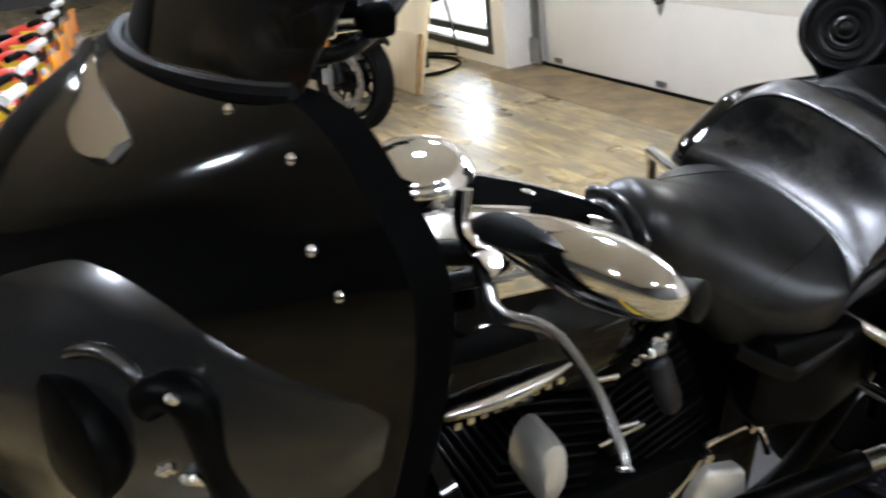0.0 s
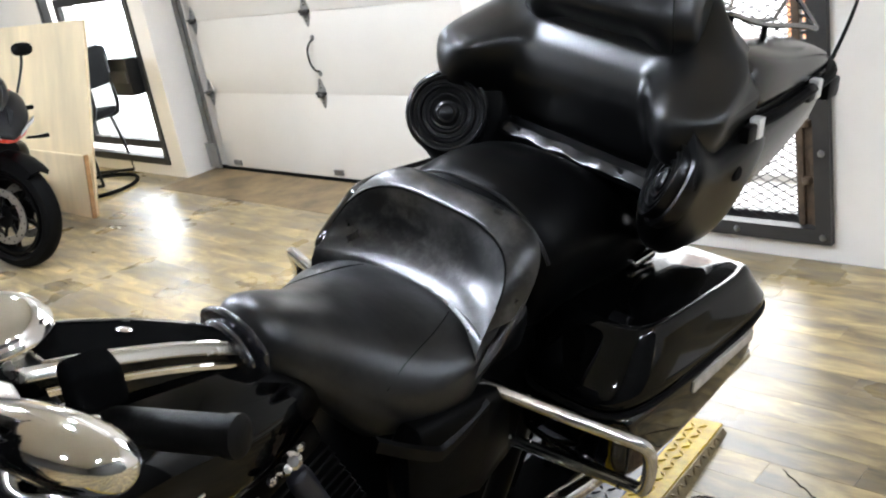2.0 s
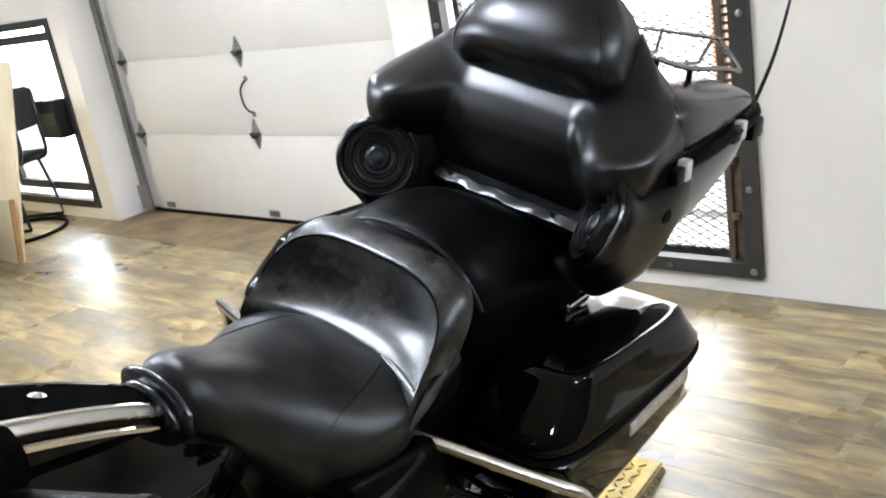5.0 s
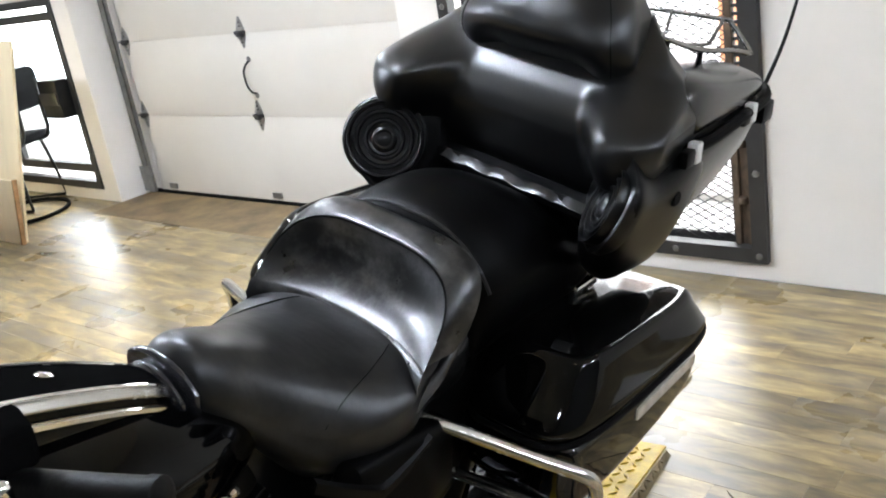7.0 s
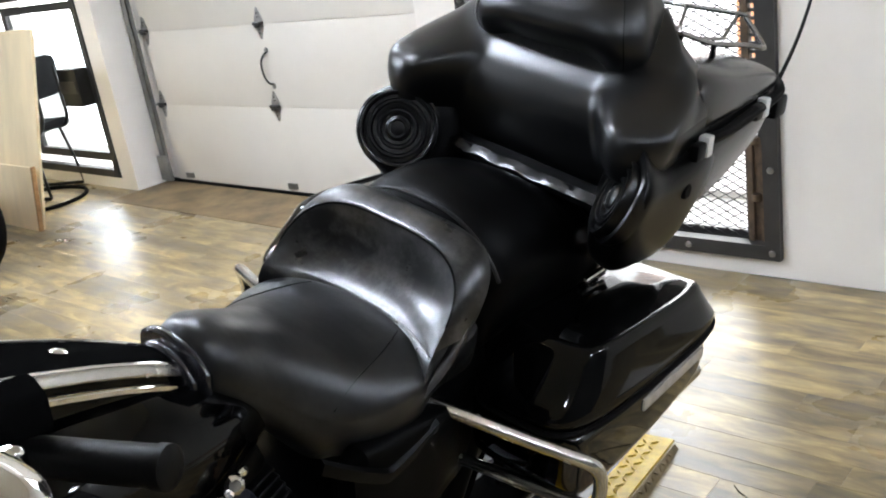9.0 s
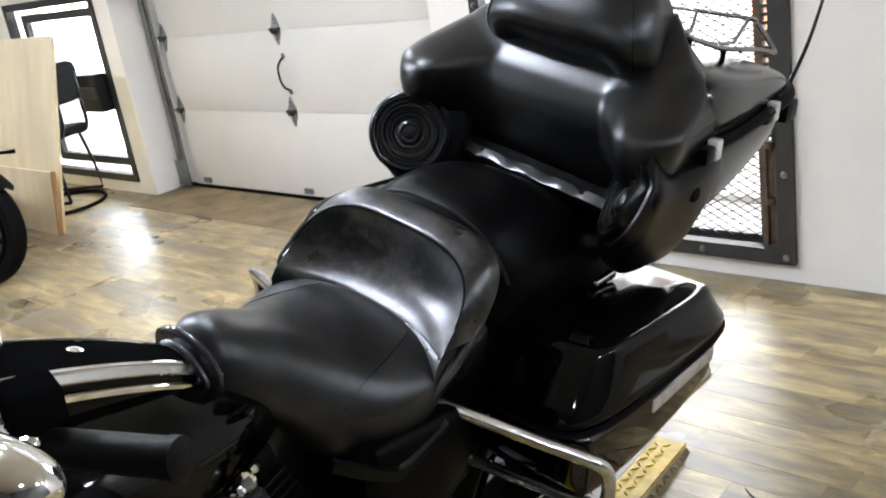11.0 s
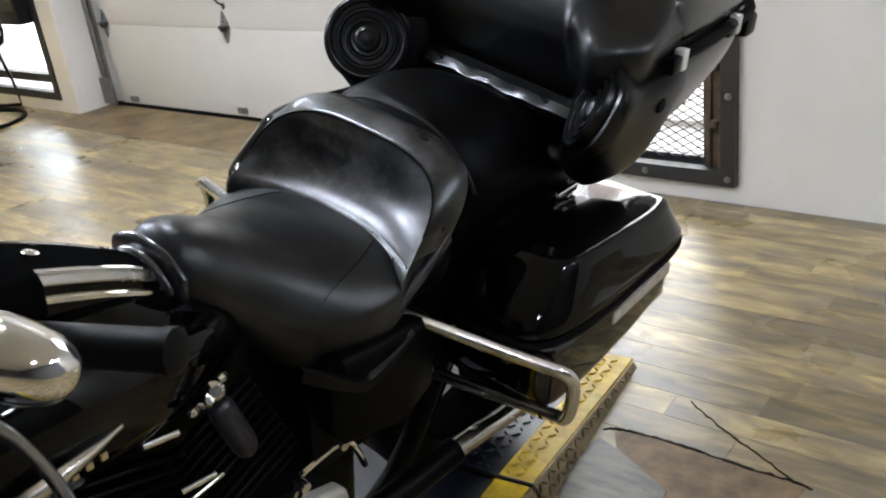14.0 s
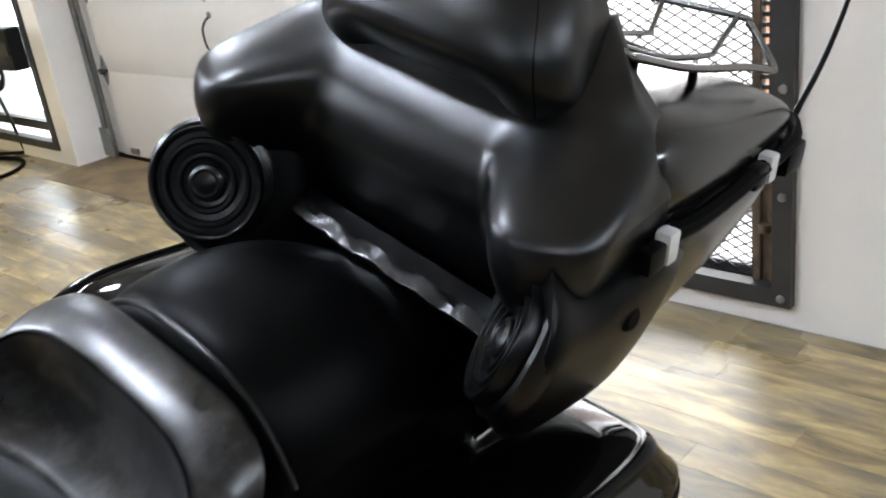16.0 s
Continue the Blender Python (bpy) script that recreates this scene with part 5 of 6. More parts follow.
for k in (1, 2, 3):
    for x in (0.03, 1.195, 2.465):
        hinge(x, 0.066 + SEC * k)
pull = part("pull_handle", piped([(1.208, -0.006, 0.845), (1.200, -0.022, 0.832), (1.192, -0.040, 0.80), (1.190, -0.043, 0.76), (1.195, -0.040, 0.71), (1.206, -0.026, 0.675), (1.214, -0.006, 0.664)], 0.0062, 10), DARKSTEEL, door, "bent dark metal pull handle")
for x, z in ((1.208, 0.855), (1.214, 0.652)):
    part("handle_foot", lathed([(0.017, 0), (0.017, 0.003), (0.008, 0.006), (0.0005, 0.006)], 14, pose(x, -0.001, z, 90, 0, 0)), GALV, pull)
for x in (1.20, 2.3, 0.15):
    part("floor_stop", boxed((x - 0.04, -0.014, 0.04), (x + 0.04, -0.001, 0.075), 0.004), GALV, door)
for x in (-0.075, DW + 0.005):
    track = bmesh.new()
    box(track, (x, -0.06, 0.02), (x + 0.008, 0.0, 1.94))
    box(track, (x, -0.06, 0.02), (x + 0.06, -0.054, 1.94))
    box(track, (x + 0.052, -0.06, 0.02), (x + 0.06, -0.03, 1.94))
    t = part("guide_track", track, GALV, door, "galvanised guide track", smooth=False)
    for k in (1, 2, 3):
        part("roller", lathed([(0.022, 0), (0.022, 0.016), (0.006, 0.018), (0.006, 0.07)], 16, pose(x + 0.012, -0.03, 0.066 + SEC * k, 0, 90, 0)), GALV, door)
    part("foot_bracket", boxed((x - 0.02, -0.075, 0.03), (x + 0.10, -0.062, 0.20), 0.003, 1), GALV, door, "bolted foot bracket")
structure("door_jamb", box(boxed((-4.415, GY + 0.02, 0), (-4.262, WY + 0.26, 1.98)), (-1.762, GY + 0.02, 0), (-1.68, WY + 0.26, 1.98)), WALL, "painted jambs beside the garage door")
structure("threshold", boxed((-4.40, 2.69, -0.006), (-1.70, GY - 0.007, 0.003)), OLDPLY, "stained old plywood strip before the garage door")

# ---- window with steel frame ----
def steel_frame(name, x0, x1, z0, z1, y, w, d, mat, label, parent=None):
    bm = bmesh.new()
    box(bm, (x0, y, z0), (x1, y + d, z0 + w))
    box(bm, (x0, y, z1 - w), (x1, y + d, z1))
    box(bm, (x0, y, z0 + w), (x0 + w, y + d, z1 - w))
    box(bm, (x1 - w, y, z0 + w), (x1, y + d, z1 - w))
    return part(name, bm, mat, parent, label, smooth=False)


window = tagged(steel_frame("window_1", -5.90, -4.59, 0.082, 1.345, WY - 0.015, 0.05, 0.06, DARKSTEEL, "dark steel window frame with bright daylight behind"), kind="structure")
steel_frame("sash", -5.80, -4.70, 0.17, 1.255, WY + 0.06, 0.055, 0.04, DARKSTEEL, "dark inner sash frame", window)
GLASS = node_material("window_glass", (0.60, 0.62, 0.63), 0.02)
GLASS.node_tree.nodes["Principled BSDF"].inputs["Transmission Weight"].default_value = 1.0
GLASS.node_tree.nodes["Principled BSDF"].inputs["IOR"].default_value = 1.45
pane = part("pane", boxed((-5.75, WY + 0.075, 0.22), (-4.75, WY + 0.081, 1.2)), GLASS, window, smooth=False)
pane.visible_shadow = False
mailbox = tagged(part("letter_box", boxed((-4.87, WY - 0.11, 0.59), (-4.63, WY - 0.016, 0.84), 0.012), BLACKPIPE), "black metal letter box fixed on the window frame", "letter box")
part("flap", boxed((-4.86, WY - 0.122, 0.68), (-4.64, WY - 0.111, 0.76), 0.005), DARKSTEEL, mailbox)

# ---- steel gate with expanded mesh ----
gate = thing("steel_gate", pose(-1.42, WY, 0.075), "dark steel gate filled with expanded metal mesh", "gate")
steel_frame("gate_frame", 0, 1.354, 0, 2.02, -0.03, 0.056, 0.05, DARKSTEEL, "bolted dark steel outer frame", gate)
leaf = steel_frame("gate_leaf", 0.056, 1.225, 0.046, 1.964, 0.06, 0.028, 0.03, DARKSTEEL, "dark inner leaf frame", gate)
part("bottom_rail", boxed((0.057, 0.058, 0.003), (1.224, 0.092, 0.0455)), DARKSTEEL, leaf, smooth=False)
part("hinge_bar", boxed((1.226, 0.0, 0.057), (1.250, 0.03, 1.962), 0.004, 2), RUST, gate, "rusty hinge bar", smooth=False)
part("hinge_bar", boxed((1.274, 0.002, 0.057), (1.297, 0.032, 0.425), 0.004, 2), RUST, gate, "rusty hinge bar", smooth=False)
part("hinge_web", boxed((1.2505, 0.014, 0.057), (1.2735, 0.03, 0.425)), RUST, gate, smooth=False)
part("slot_edge", boxed((1.272, 0.002, 0.426), (1.2975, 0.03, 1.962)), DARKSTEEL, gate, smooth=False)
for z in (0.215, 0.425):
    part("hinge_knuckle", lathed([(0.018, 0), (0.020, 0.004), (0.020, 0.022), (0.018, 0.026)], 14, pose(1.262, 0.004, z)), RUST, gate)
bolts = [(x, 0.028) for x in (0.25, 0.60, 1.0, 1.325)] + [(1.326, z) for z in (0.34, 0.645, 0.95, 1.25)] + [(0.028, z) for z in (0.5, 1.0, 1.22)]
for x, z in bolts:
    part("bolt", lathed([(0.013, 0), (0.012, 0.006), (0.006, 0.009), (0.0005, 0.009)], 10, pose(x, -0.03, z, 90, 0, 0)), GALV, gate)
mesh_bm = bmesh.new()
mw, mh = 0.060, 0.0165
rows_n, cols_n = int(1.90 / mh), int(1.08 / mw)
for j in range(rows_n):
    for i in range(cols_n + 1):
        x0 = 0.100 + mw * (i + 0.5 * (j % 2))
        z0 = 0.045 + mh * j
        for dx in (-mw / 2, mw / 2):
            a, b = Vector((x0, 0.05, z0)), Vector((x0 + dx, 0.05, z0 + mh))
            n = Vector((-(b - a).z, 0, (b - a).x)).normalized() * 0.0021
            q = [a + n, a - n, b - n, b + n]
            vs = [mesh_bm.verts.new(p) for p in q] + [mesh_bm.verts.new(p + Vector((0, 0.004, 0))) for p in q]
            mesh_bm.faces.new(vs[:4])
            mesh_bm.faces.new(vs[4:][::-1])
            for k in range(4):
                mesh_bm.faces.new((vs[k], vs[k + 4], vs[(k + 1) % 4 + 4], vs[(k + 1) % 4]))
mesh_ob = part("expanded_mesh", mesh_bm, DARKSTEEL, gate, "expanded metal mesh", smooth=False)
mesh_ob["kind"] = "stuff"
bridge = part("slot_bridge", boxed((1.2505, 0.010, 0.434), (1.2715, 0.026, 0.446)), DARKSTEEL, gate, smooth=False)
for k in range(1, 55):
    again = new("slot_bridge", bridge.data)
    again.parent = gate
    again.location = (0, 0, 0.028 * k)
part("lock_box", boxed((0.05, -0.06, 1.10), (0.12, -0.03, 1.15), 0.006), RUST, gate, "worn metal latch")
post = tagged(part("orange_post", boxed((-1.15, 5.0, -0.03), (-1.03, 5.1, 2.6), 0.01), PALEORANGE), "orange post outside behind the mesh", "post")

# ---- lift ramp ----
ramp = thing("lift_ramp", pose(0, 0, 0), "black and yellow tread-plate ramp of a motorcycle lift", "ramp")
RX0, RX1, RY0, RY1, RH = -0.72, 0.118, 1.14, 1.76, 0.05


def tread(bm, m, x0, x1, y0, y1, step=0.028):
    """Raised lozenges in two directions."""
    nx, ny = int((x1 - x0) / step), int((y1 - y0) / step)
    for i in range(nx):
        for j in range(ny):
            c = Vector((x0 + step * (i + 0.5), y0 + step * (j + 0.5), 0))
            a = radians(45 if (i + j) % 2 else -45)
            u, v = Vector((math.cos(a), math.sin(a), 0)) * 0.0132, Vector((-math.sin(a), math.cos(a), 0)) * 0.0046
            up = Vector((0, 0, 0.0042))
            base = [bm.verts.new(m @ (c + q)) for q in (u, v, -u, -v)]
            top = [bm.verts.new(m @ (c + q * 0.5 + up)) for q in (u, v, -u, -v)]
            bm.faces.new(top)
            for k in range(4):
                bm.faces.new((base[k], base[(k + 1) % 4], top[(k + 1) % 4], top[k]))


slope = math.degrees(math.atan2(RH - 0.016, RY1 - RY0))
RM = pose(0, RY0, RH + 0.006, -slope, 0, 0)
L = (RY1 - RY0) / math.cos(radians(slope))
for nm, x0, x1, mat in (("black_deck", RX0 + 0.085, RX1 - 0.085, BLACKPLATE), ("yellow_edge", RX1 - 0.084, RX1, YELLOW), ("yellow_edge", RX0, RX0 + 0.084, YELLOW)):
    bm = bmesh.new()
    box(bm, (x0, 0.006, -0.006), (x1, L, 0), m=RM)
    tread(bm, RM, x0 + 0.003, x1 - 0.003, 0.01, L - 0.01)
    part(nm, bm, mat, ramp, "tread-plate deck", smooth=False)
side = bmesh.new()
loft(side, [[(RX1 + 0.001 + dx, RY0 + 0.006, RH + 0.004), (RX1 + 0.031 + dx, RY0 + 0.006, 0.002), (RX1 + 0.011 + dx, RY1 - 0.01, 0.002), (RX1 + 0.001 + dx, RY1 - 0.01, 0.016)] for dx in (0.0, 0.004)])
for k in range(6):
    tread(side, pose(RX1 + 0.007 - 0.0004 * k, RY0 + 0.006 + 0.095 * k, RH - 0.0052 * k, 0, 58, 0), 0.002, 0.056 - 0.006 * k, 0.0, 0.095, 0.022)
part("side_skirt", side, PLATE, ramp, "bare tread-plate skirt", smooth=False)
platform = bmesh.new()
box(platform, (RX0, -0.75, 0.004), (RX1, RY0 - 0.004, 0.05), 0.004, 1)
plat = tagged(part("lift_platform", platform, BLACKPLATE, smooth=False), "low black motorcycle lift platform with yellow edges", "platform")
for x0, x1 in ((RX1 - 0.084, RX1), (RX0, RX0 + 0.084)):
    bm = bmesh.new()
    box(bm, (x0, -0.75, 0.0505), (x1, RY0 - 0.006, 0.056))
    part("yellow_edge", bm, YELLOW, plat, smooth=False)
skirt = bmesh.new()
loft(skirt, [[(RX1 + 0.001 + dx, y, 0.054), (RX1 + 0.031 + dx, y, 0.002), (RX1 + 0.027 + dx, y, 0.002), (RX1 - 0.003 + dx, y, 0.054)] for y, dx in ((-0.75, 0.004), (RY0 - 0.006, 0.004))])
tread(skirt, pose(RX1 + 0.0065, 0.60, RH + 0.003, 0, 60, 0), 0.002, 0.052, 0.0, 0.53, 0.025)
part("side_skirt", skirt, PLATE, plat, smooth=False)
part("hinge_rod", piped([(RX0, RY0, 0.057), (RX1 + 0.006, RY0, 0.057), (RX1 + 0.006, RY0, 0.02)], 0.005, 8, 1), BLACKPIPE, plat)

LIFT = pose(0.118, 1.55, 0) @ pose(0, 0, 0, 0, 0, 6.3) @ pose(-0.118, -1.55, 0)
ramp.matrix_world = LIFT
plat.matrix_world = LIFT

# ---- torn floor patch beside the ramp ----
tear = bmesh.new()
loft(tear, [[(x, y, z) for x, y in ((0.192, 1.468), (0.24, 1.484), (0.298, 1.488), (0.37, 1.487), (0.457, 1.481), (0.55, 1.481), (0.647, 1.478), (0.63, 1.28), (0.60, 1.10), (0.42, 1.00), (0.25, 1.02), (0.215, 1.12), (0.30, 1.25), (0.26, 1.36))] for z in (0.0, 0.0016)])
tagged(part("floor_patch", tear, PATCHWOOD, smooth=False), "bare brown subfloor patch where the vinyl is torn", "floor patch")
flap = bmesh.new()
loft(flap, [[(x, y, z) for x, y in ((0.172, 1.428), (0.235, 1.405), (0.31, 1.367), (0.396, 1.324), (0.40, 1.29), (0.33, 1.21), (0.29, 1.13), (0.24, 1.16), (0.185, 1.20), (0.168, 1.30))] for z in (0.0017, 0.0045)])
tagged(part("torn_vinyl", flap, VINYLBACK, smooth=False), "torn flap of worn grey vinyl flooring", "vinyl flap")
ragged = random.Random(23)
for pts, wide in (([(0.165, 1.462), (0.184, 1.477), (0.239, 1.488), (0.339, 1.491), (0.478, 1.483), (0.603, 1.485), (0.66, 1.478)], 0.0065), ([(0.30, 1.668), (0.37, 1.622), (0.439, 1.58), (0.53, 1.535), (0.635, 1.478)], 0.0030), ([(0.18, 1.20), (0.25, 1.17), (0.30, 1.12)], 0.0035)):
    line = smooth_path([(x, y, 0.0) for x, y in pts], 9)
    sections = []
    for i, q in enumerate(line):
        d = (line[min(i + 1, len(line) - 1)] - line[max(i - 1, 0)]).normalized()
        side_way = Vector((-d.y, d.x, 0)) * wide * ragged.uniform(0.25, 0.9) * (0.35 + 0.65 * math.sin(math.pi * (0.06 + 0.88 * i / (len(line) - 1))))
        mid = q + Vector((-d.y, d.x, 0)) * ragged.uniform(-0.003, 0.003)
        sections.append([mid + side_way + Vector((0, 0, h)) for h in (0.0004, 0.0024)] + [mid - side_way + Vector((0, 0, h)) for h in (0.0024, 0.0004)])
    tagged(part("floor_crack", loft(bmesh.new(), sections), CRACKDIRT, smooth=False), "dark ragged crack in the torn vinyl floor", "crack")

# ---- plywood boards ----
lean_back = pose(-4.247, 2.165, 0.004, -13.4, 0, 0)
tall = tagged(part("plywood_sheet", boxed((-2.0, 0.0, 0.0), (-0.025, 0.018, 1.18), 0.002, 1), PLY), "tall pale plywood sheet leaning back", "plywood sheet")
tall.matrix_world = lean_back
low = thing("short_plywood_sheet", pose(-4.247, 2.135, 0.004, -9.0, 0, 0), "short plywood sheet with a brown edge strip", "plywood sheet")
part("face", boxed((-1.9, 0.0, 0.0), (-0.02, 0.018, 0.385), 0.002, 1), PLY, low)
part("edge_strip", boxed((-0.019, -0.004, 0.0), (0.0, 0.024, 0.39), 0.003, 1), PLYEDGE, low, "brown edge strip")

# ---- chair and hoop ----
chair = thing("chair", pose(-5.22, 2.66, 0.0, 0, 0, -62), "black upholstered chair with tubular steel frame", "chair")
part("seat", lofted_y([(-0.20, 0, 0.47, 0.17, 0.02, 0.02, 4), (-0.19, 0, 0.47, 0.20, 0.03, 0.03, 4), (0.0, 0, 0.468, 0.21, 0.032, 0.032, 4), (0.19, 0, 0.47, 0.20, 0.03, 0.03, 4), (0.20, 0, 0.47, 0.17, 0.02, 0.02, 4)], 24), FABRIC, chair, "black padded seat")
part("backrest", lofted_y([(0.20, 0, 0.80, 0.15, 0.10, 0.10, 4), (0.21, 0, 0.80, 0.18, 0.135, 0.135, 5), (0.24, 0, 0.80, 0.18, 0.135, 0.135, 5), (0.25, 0, 0.80, 0.15, 0.10, 0.10, 4)], 24), FABRIC, chair, "black padded backrest")
for sx in (-1, 1):
    part("frame_tube", piped([(sx * 0.13, 0.245, 0.85), (sx * 0.13, 0.25, 0.62), (sx * 0.14, 0.24, 0.50), (sx * 0.15, 0.16, 0.435), (sx * 0.15, -0.16, 0.435)], 0.0125, 10), BLACKPIPE, chair)
    part("leg", piped([(sx * 0.16, -0.16, 0.435), (sx * 0.19, -0.19, 0.20), (sx * 0.20, -0.21, 0.014)], 0.011, 10, 2), BLACKPIPE, chair)
    part("leg", piped([(sx * 0.16, 0.14, 0.435), (sx * 0.19, 0.17, 0.20), (sx * 0.20, 0.19, 0.014)], 0.011, 10, 2), BLACKPIPE, chair)
    part("skid", piped([(sx * 0.20, -0.21, 0.012), (sx * 0.20, 0.19, 0.012)], 0.011, 10, 1), BLACKPIPE, chair)
part("cross_tube", piped([(-0.19, -0.19, 0.18), (0.19, -0.19, 0.18)], 0.010, 10, 1), BLACKPIPE, chair)
hoop = tagged(part("rubber_hoop", piped([(-5.02 + 0.33 * math.cos(a), 2.52 + 0.30 * math.sin(a), 0.014) for a in [2 * math.pi * k / 40 for k in range(40)]], 0.013, 8, 1, True), RUBBER), "black rubber hoop lying on the floor", "hoop")

# ---- sport motorcycle ----
def sport_bike():
    b = thing("sport_motorcycle", pose(0, 0, 0), "black and orange-red sport motorcycle parked on the showroom floor", "motorcycle")
    # x forward for this one, y to its left
    turn = pose(0, 0, 0, 0, 0, 90)

    def bp(name, bm, mat, label="", parent=None):
        return part(name, bm, mat, parent or b, label)

    rear = wheel(b, (0, 0, 0), 0.30, 0.14, SATIN, 5, True, wall=0.066)
    rear.matrix_local = pose(-1.28, 0, 0.30, 0, 0, 90)
    fw = wheel(b, (0, 0, 0), 0.295, 0.11, SATIN, 5, True, wall=0.066)
    fw.matrix_local = pose(0, 0, 0.295, 0, 0, 90 + 19)
    steer = pose(0, 0, 0.295, 0, 0, 19)
    for sy in (-1, 1):
        bm = bmesh.new()
        rod(bm, (0, sy * 0.10, 0), (-0.10, sy * 0.10, 0.24), 0.026, 14)
        bmesh.ops.transform(bm, matrix=steer, verts=bm.verts)
        leg = bp("fork_leg", bm, SATIN)
        bm = bmesh.new()
        rod(bm, (-0.10, sy * 0.10, 0.24), (-0.20, sy * 0.10, 0.50), 0.019, 14)
        bmesh.ops.transform(bm, matrix=steer, verts=bm.verts)
        part("stanchion", bm, CHROME, leg)
        bm = boxed((-0.095, sy * 0.115, 0.19), (-0.065, sy * 0.140, 0.235), 0.008)
        bmesh.ops.transform(bm, matrix=steer, verts=bm.verts)
        part("side_reflector", bm, AMBER, leg, "amber reflector")
        bm = boxed((-0.16, sy * 0.07, -0.03), (-0.09, sy * 0.10, 0.06), 0.012)
        bmesh.ops.transform(bm, matrix=steer, verts=bm.verts)
        part("brake_caliper", bm, SILVER, leg)
    guard = loft(bmesh.new(), [[((0.325 + dz) * math.cos(a), y, (0.325 + dz) * math.sin(a)) for y, dz in [(-0.075, -0.04), (-0.06, 0.0), (0, 0.015), (0.06, 0.0), (0.075, -0.04), (0.0, 0.004)]] for a in [radians(d) for d in range(42, 142, 8)]])
    bmesh.ops.transform(guard, matrix=steer, verts=guard.verts)
    bp("front_mudguard", guard, SATIN)

    def xloft(rows, mat, name, label="", n=28):
        return bp(name, loft(bmesh.new(), [[(x, cy + y, z + (0.05 if cz > 0.6 else 0.0)) for y, z in oval(0, cz, hw, lo, p, n, hi)] for x, cy, cz, hw, lo, hi, p in fine(rows, 4)]), mat, label)

    nose = xloft([(0.20, 0, 0.655, 0.012, 0.012, 0.012, 2.2), (0.15, 0, 0.68, 0.07, 0.035, 0.035, 2.0), (0.06, 0, 0.73, 0.15, 0.075, 0.06, 2.2), (-0.05, 0, 0.775, 0.20, 0.11, 0.08, 2.4), (-0.16, 0, 0.80, 0.225, 0.13, 0.09, 2.6), (-0.27, 0, 0.80, 0.215, 0.12, 0.08, 2.8)], GREYPLASTIC, "front_fairing", "dark grey pointed front fairing")
    part("windscreen", loft(bmesh.new(), [[(x, y, z + 0.05) for y, z in oval(0, cz, hw, 0.01, 2.2, 24, hi)] for x, cz, hw, hi in fine([(0.07, 0.785, 0.03, 0.015), (0.0, 0.84, 0.10, 0.05), (-0.10, 0.89, 0.14, 0.09), (-0.22, 0.93, 0.14, 0.11)], 4)]), DARKTINT, nose, "dark smoked screen")
    part("nose_vent", loft(bmesh.new(), [[(0.165, 0, 0.742), (0.10, 0.055, 0.83), (0.08, 0.035, 0.845)], [(0.175, 0, 0.736), (0.115, 0.060, 0.825), (0.09, 0.04, 0.85)]]), SATIN, nose)
    for sy in (-1, 1):
        part("orange_stripe", piped([(0.02, sy * 0.14, 0.80), (-0.12, sy * 0.212, 0.855), (-0.26, sy * 0.215, 0.91)], 0.007, 8), ORANGE, nose)
        part("headlight", loft(bmesh.new(), [[(x, sy * (y + dy), z) for y, z in ((0.05, 0.70), (0.13, 0.765), (0.135, 0.785), (0.06, 0.725))] for x, dy in ((0.165, 0.0), (0.05, 0.05))]), SILVER, nose, "slanted clear headlight")
        m = part("mirror_arm", piped([(-0.10, sy * 0.19, 0.90), (-0.13, sy * 0.25, 1.02), (-0.14, sy * 0.27, 1.09)], 0.007, 8), BLACKPIPE, nose)
        part("mirror_head", lofted_y([(-0.015, 0, 0, 0.03, 0.02, 0.02, 2.4), (0, 0, 0, 0.055, 0.035, 0.035, 2.6), (0.015, 0, 0, 0.04, 0.025, 0.025, 2.4)], 20), SATIN, m).matrix_local = pose(-0.14, sy * 0.28, 1.12, 0, 0, 80)
        part("turn_signal", piped([(-0.06, sy * 0.17, 0.665), (-0.05, sy * 0.24, 0.66), (-0.045, sy * 0.285, 0.66)], lambda f: 0.006 + 0.007 * f, 8, 2), SATIN, nose)
        part("side_vent", boxed((-0.34, sy * 0.195, 0.76), (-0.20, sy * 0.225, 0.82), 0.01), SILVER, nose, "silver slatted side vent")
    part("chin", loft(bmesh.new(), [[(x, y, z) for y, z in oval(0, cz, hw, 0.014, 3, 24, 0.016)] for x, cz, hw in ((0.165, 0.69, 0.03), (0.08, 0.70, 0.11), (-0.04, 0.71, 0.18), (-0.14, 0.73, 0.21))]), RED, nose, "red lower chin of the fairing")
    xloft([(0.04, 0, 0.60, 0.08, 0.06, 0.08, 3), (-0.06, 0, 0.57, 0.17, 0.10, 0.11, 3), (-0.14, 0, 0.53, 0.19, 0.13, 0.16, 3), (-0.30, 0, 0.48, 0.20, 0.18, 0.20, 3.5), (-0.55, 0, 0.44, 0.19, 0.17, 0.12, 3.5), (-0.72, 0, 0.46, 0.14, 0.10, 0.10, 3)], SATIN, "lower_fairing", "black lower fairing")
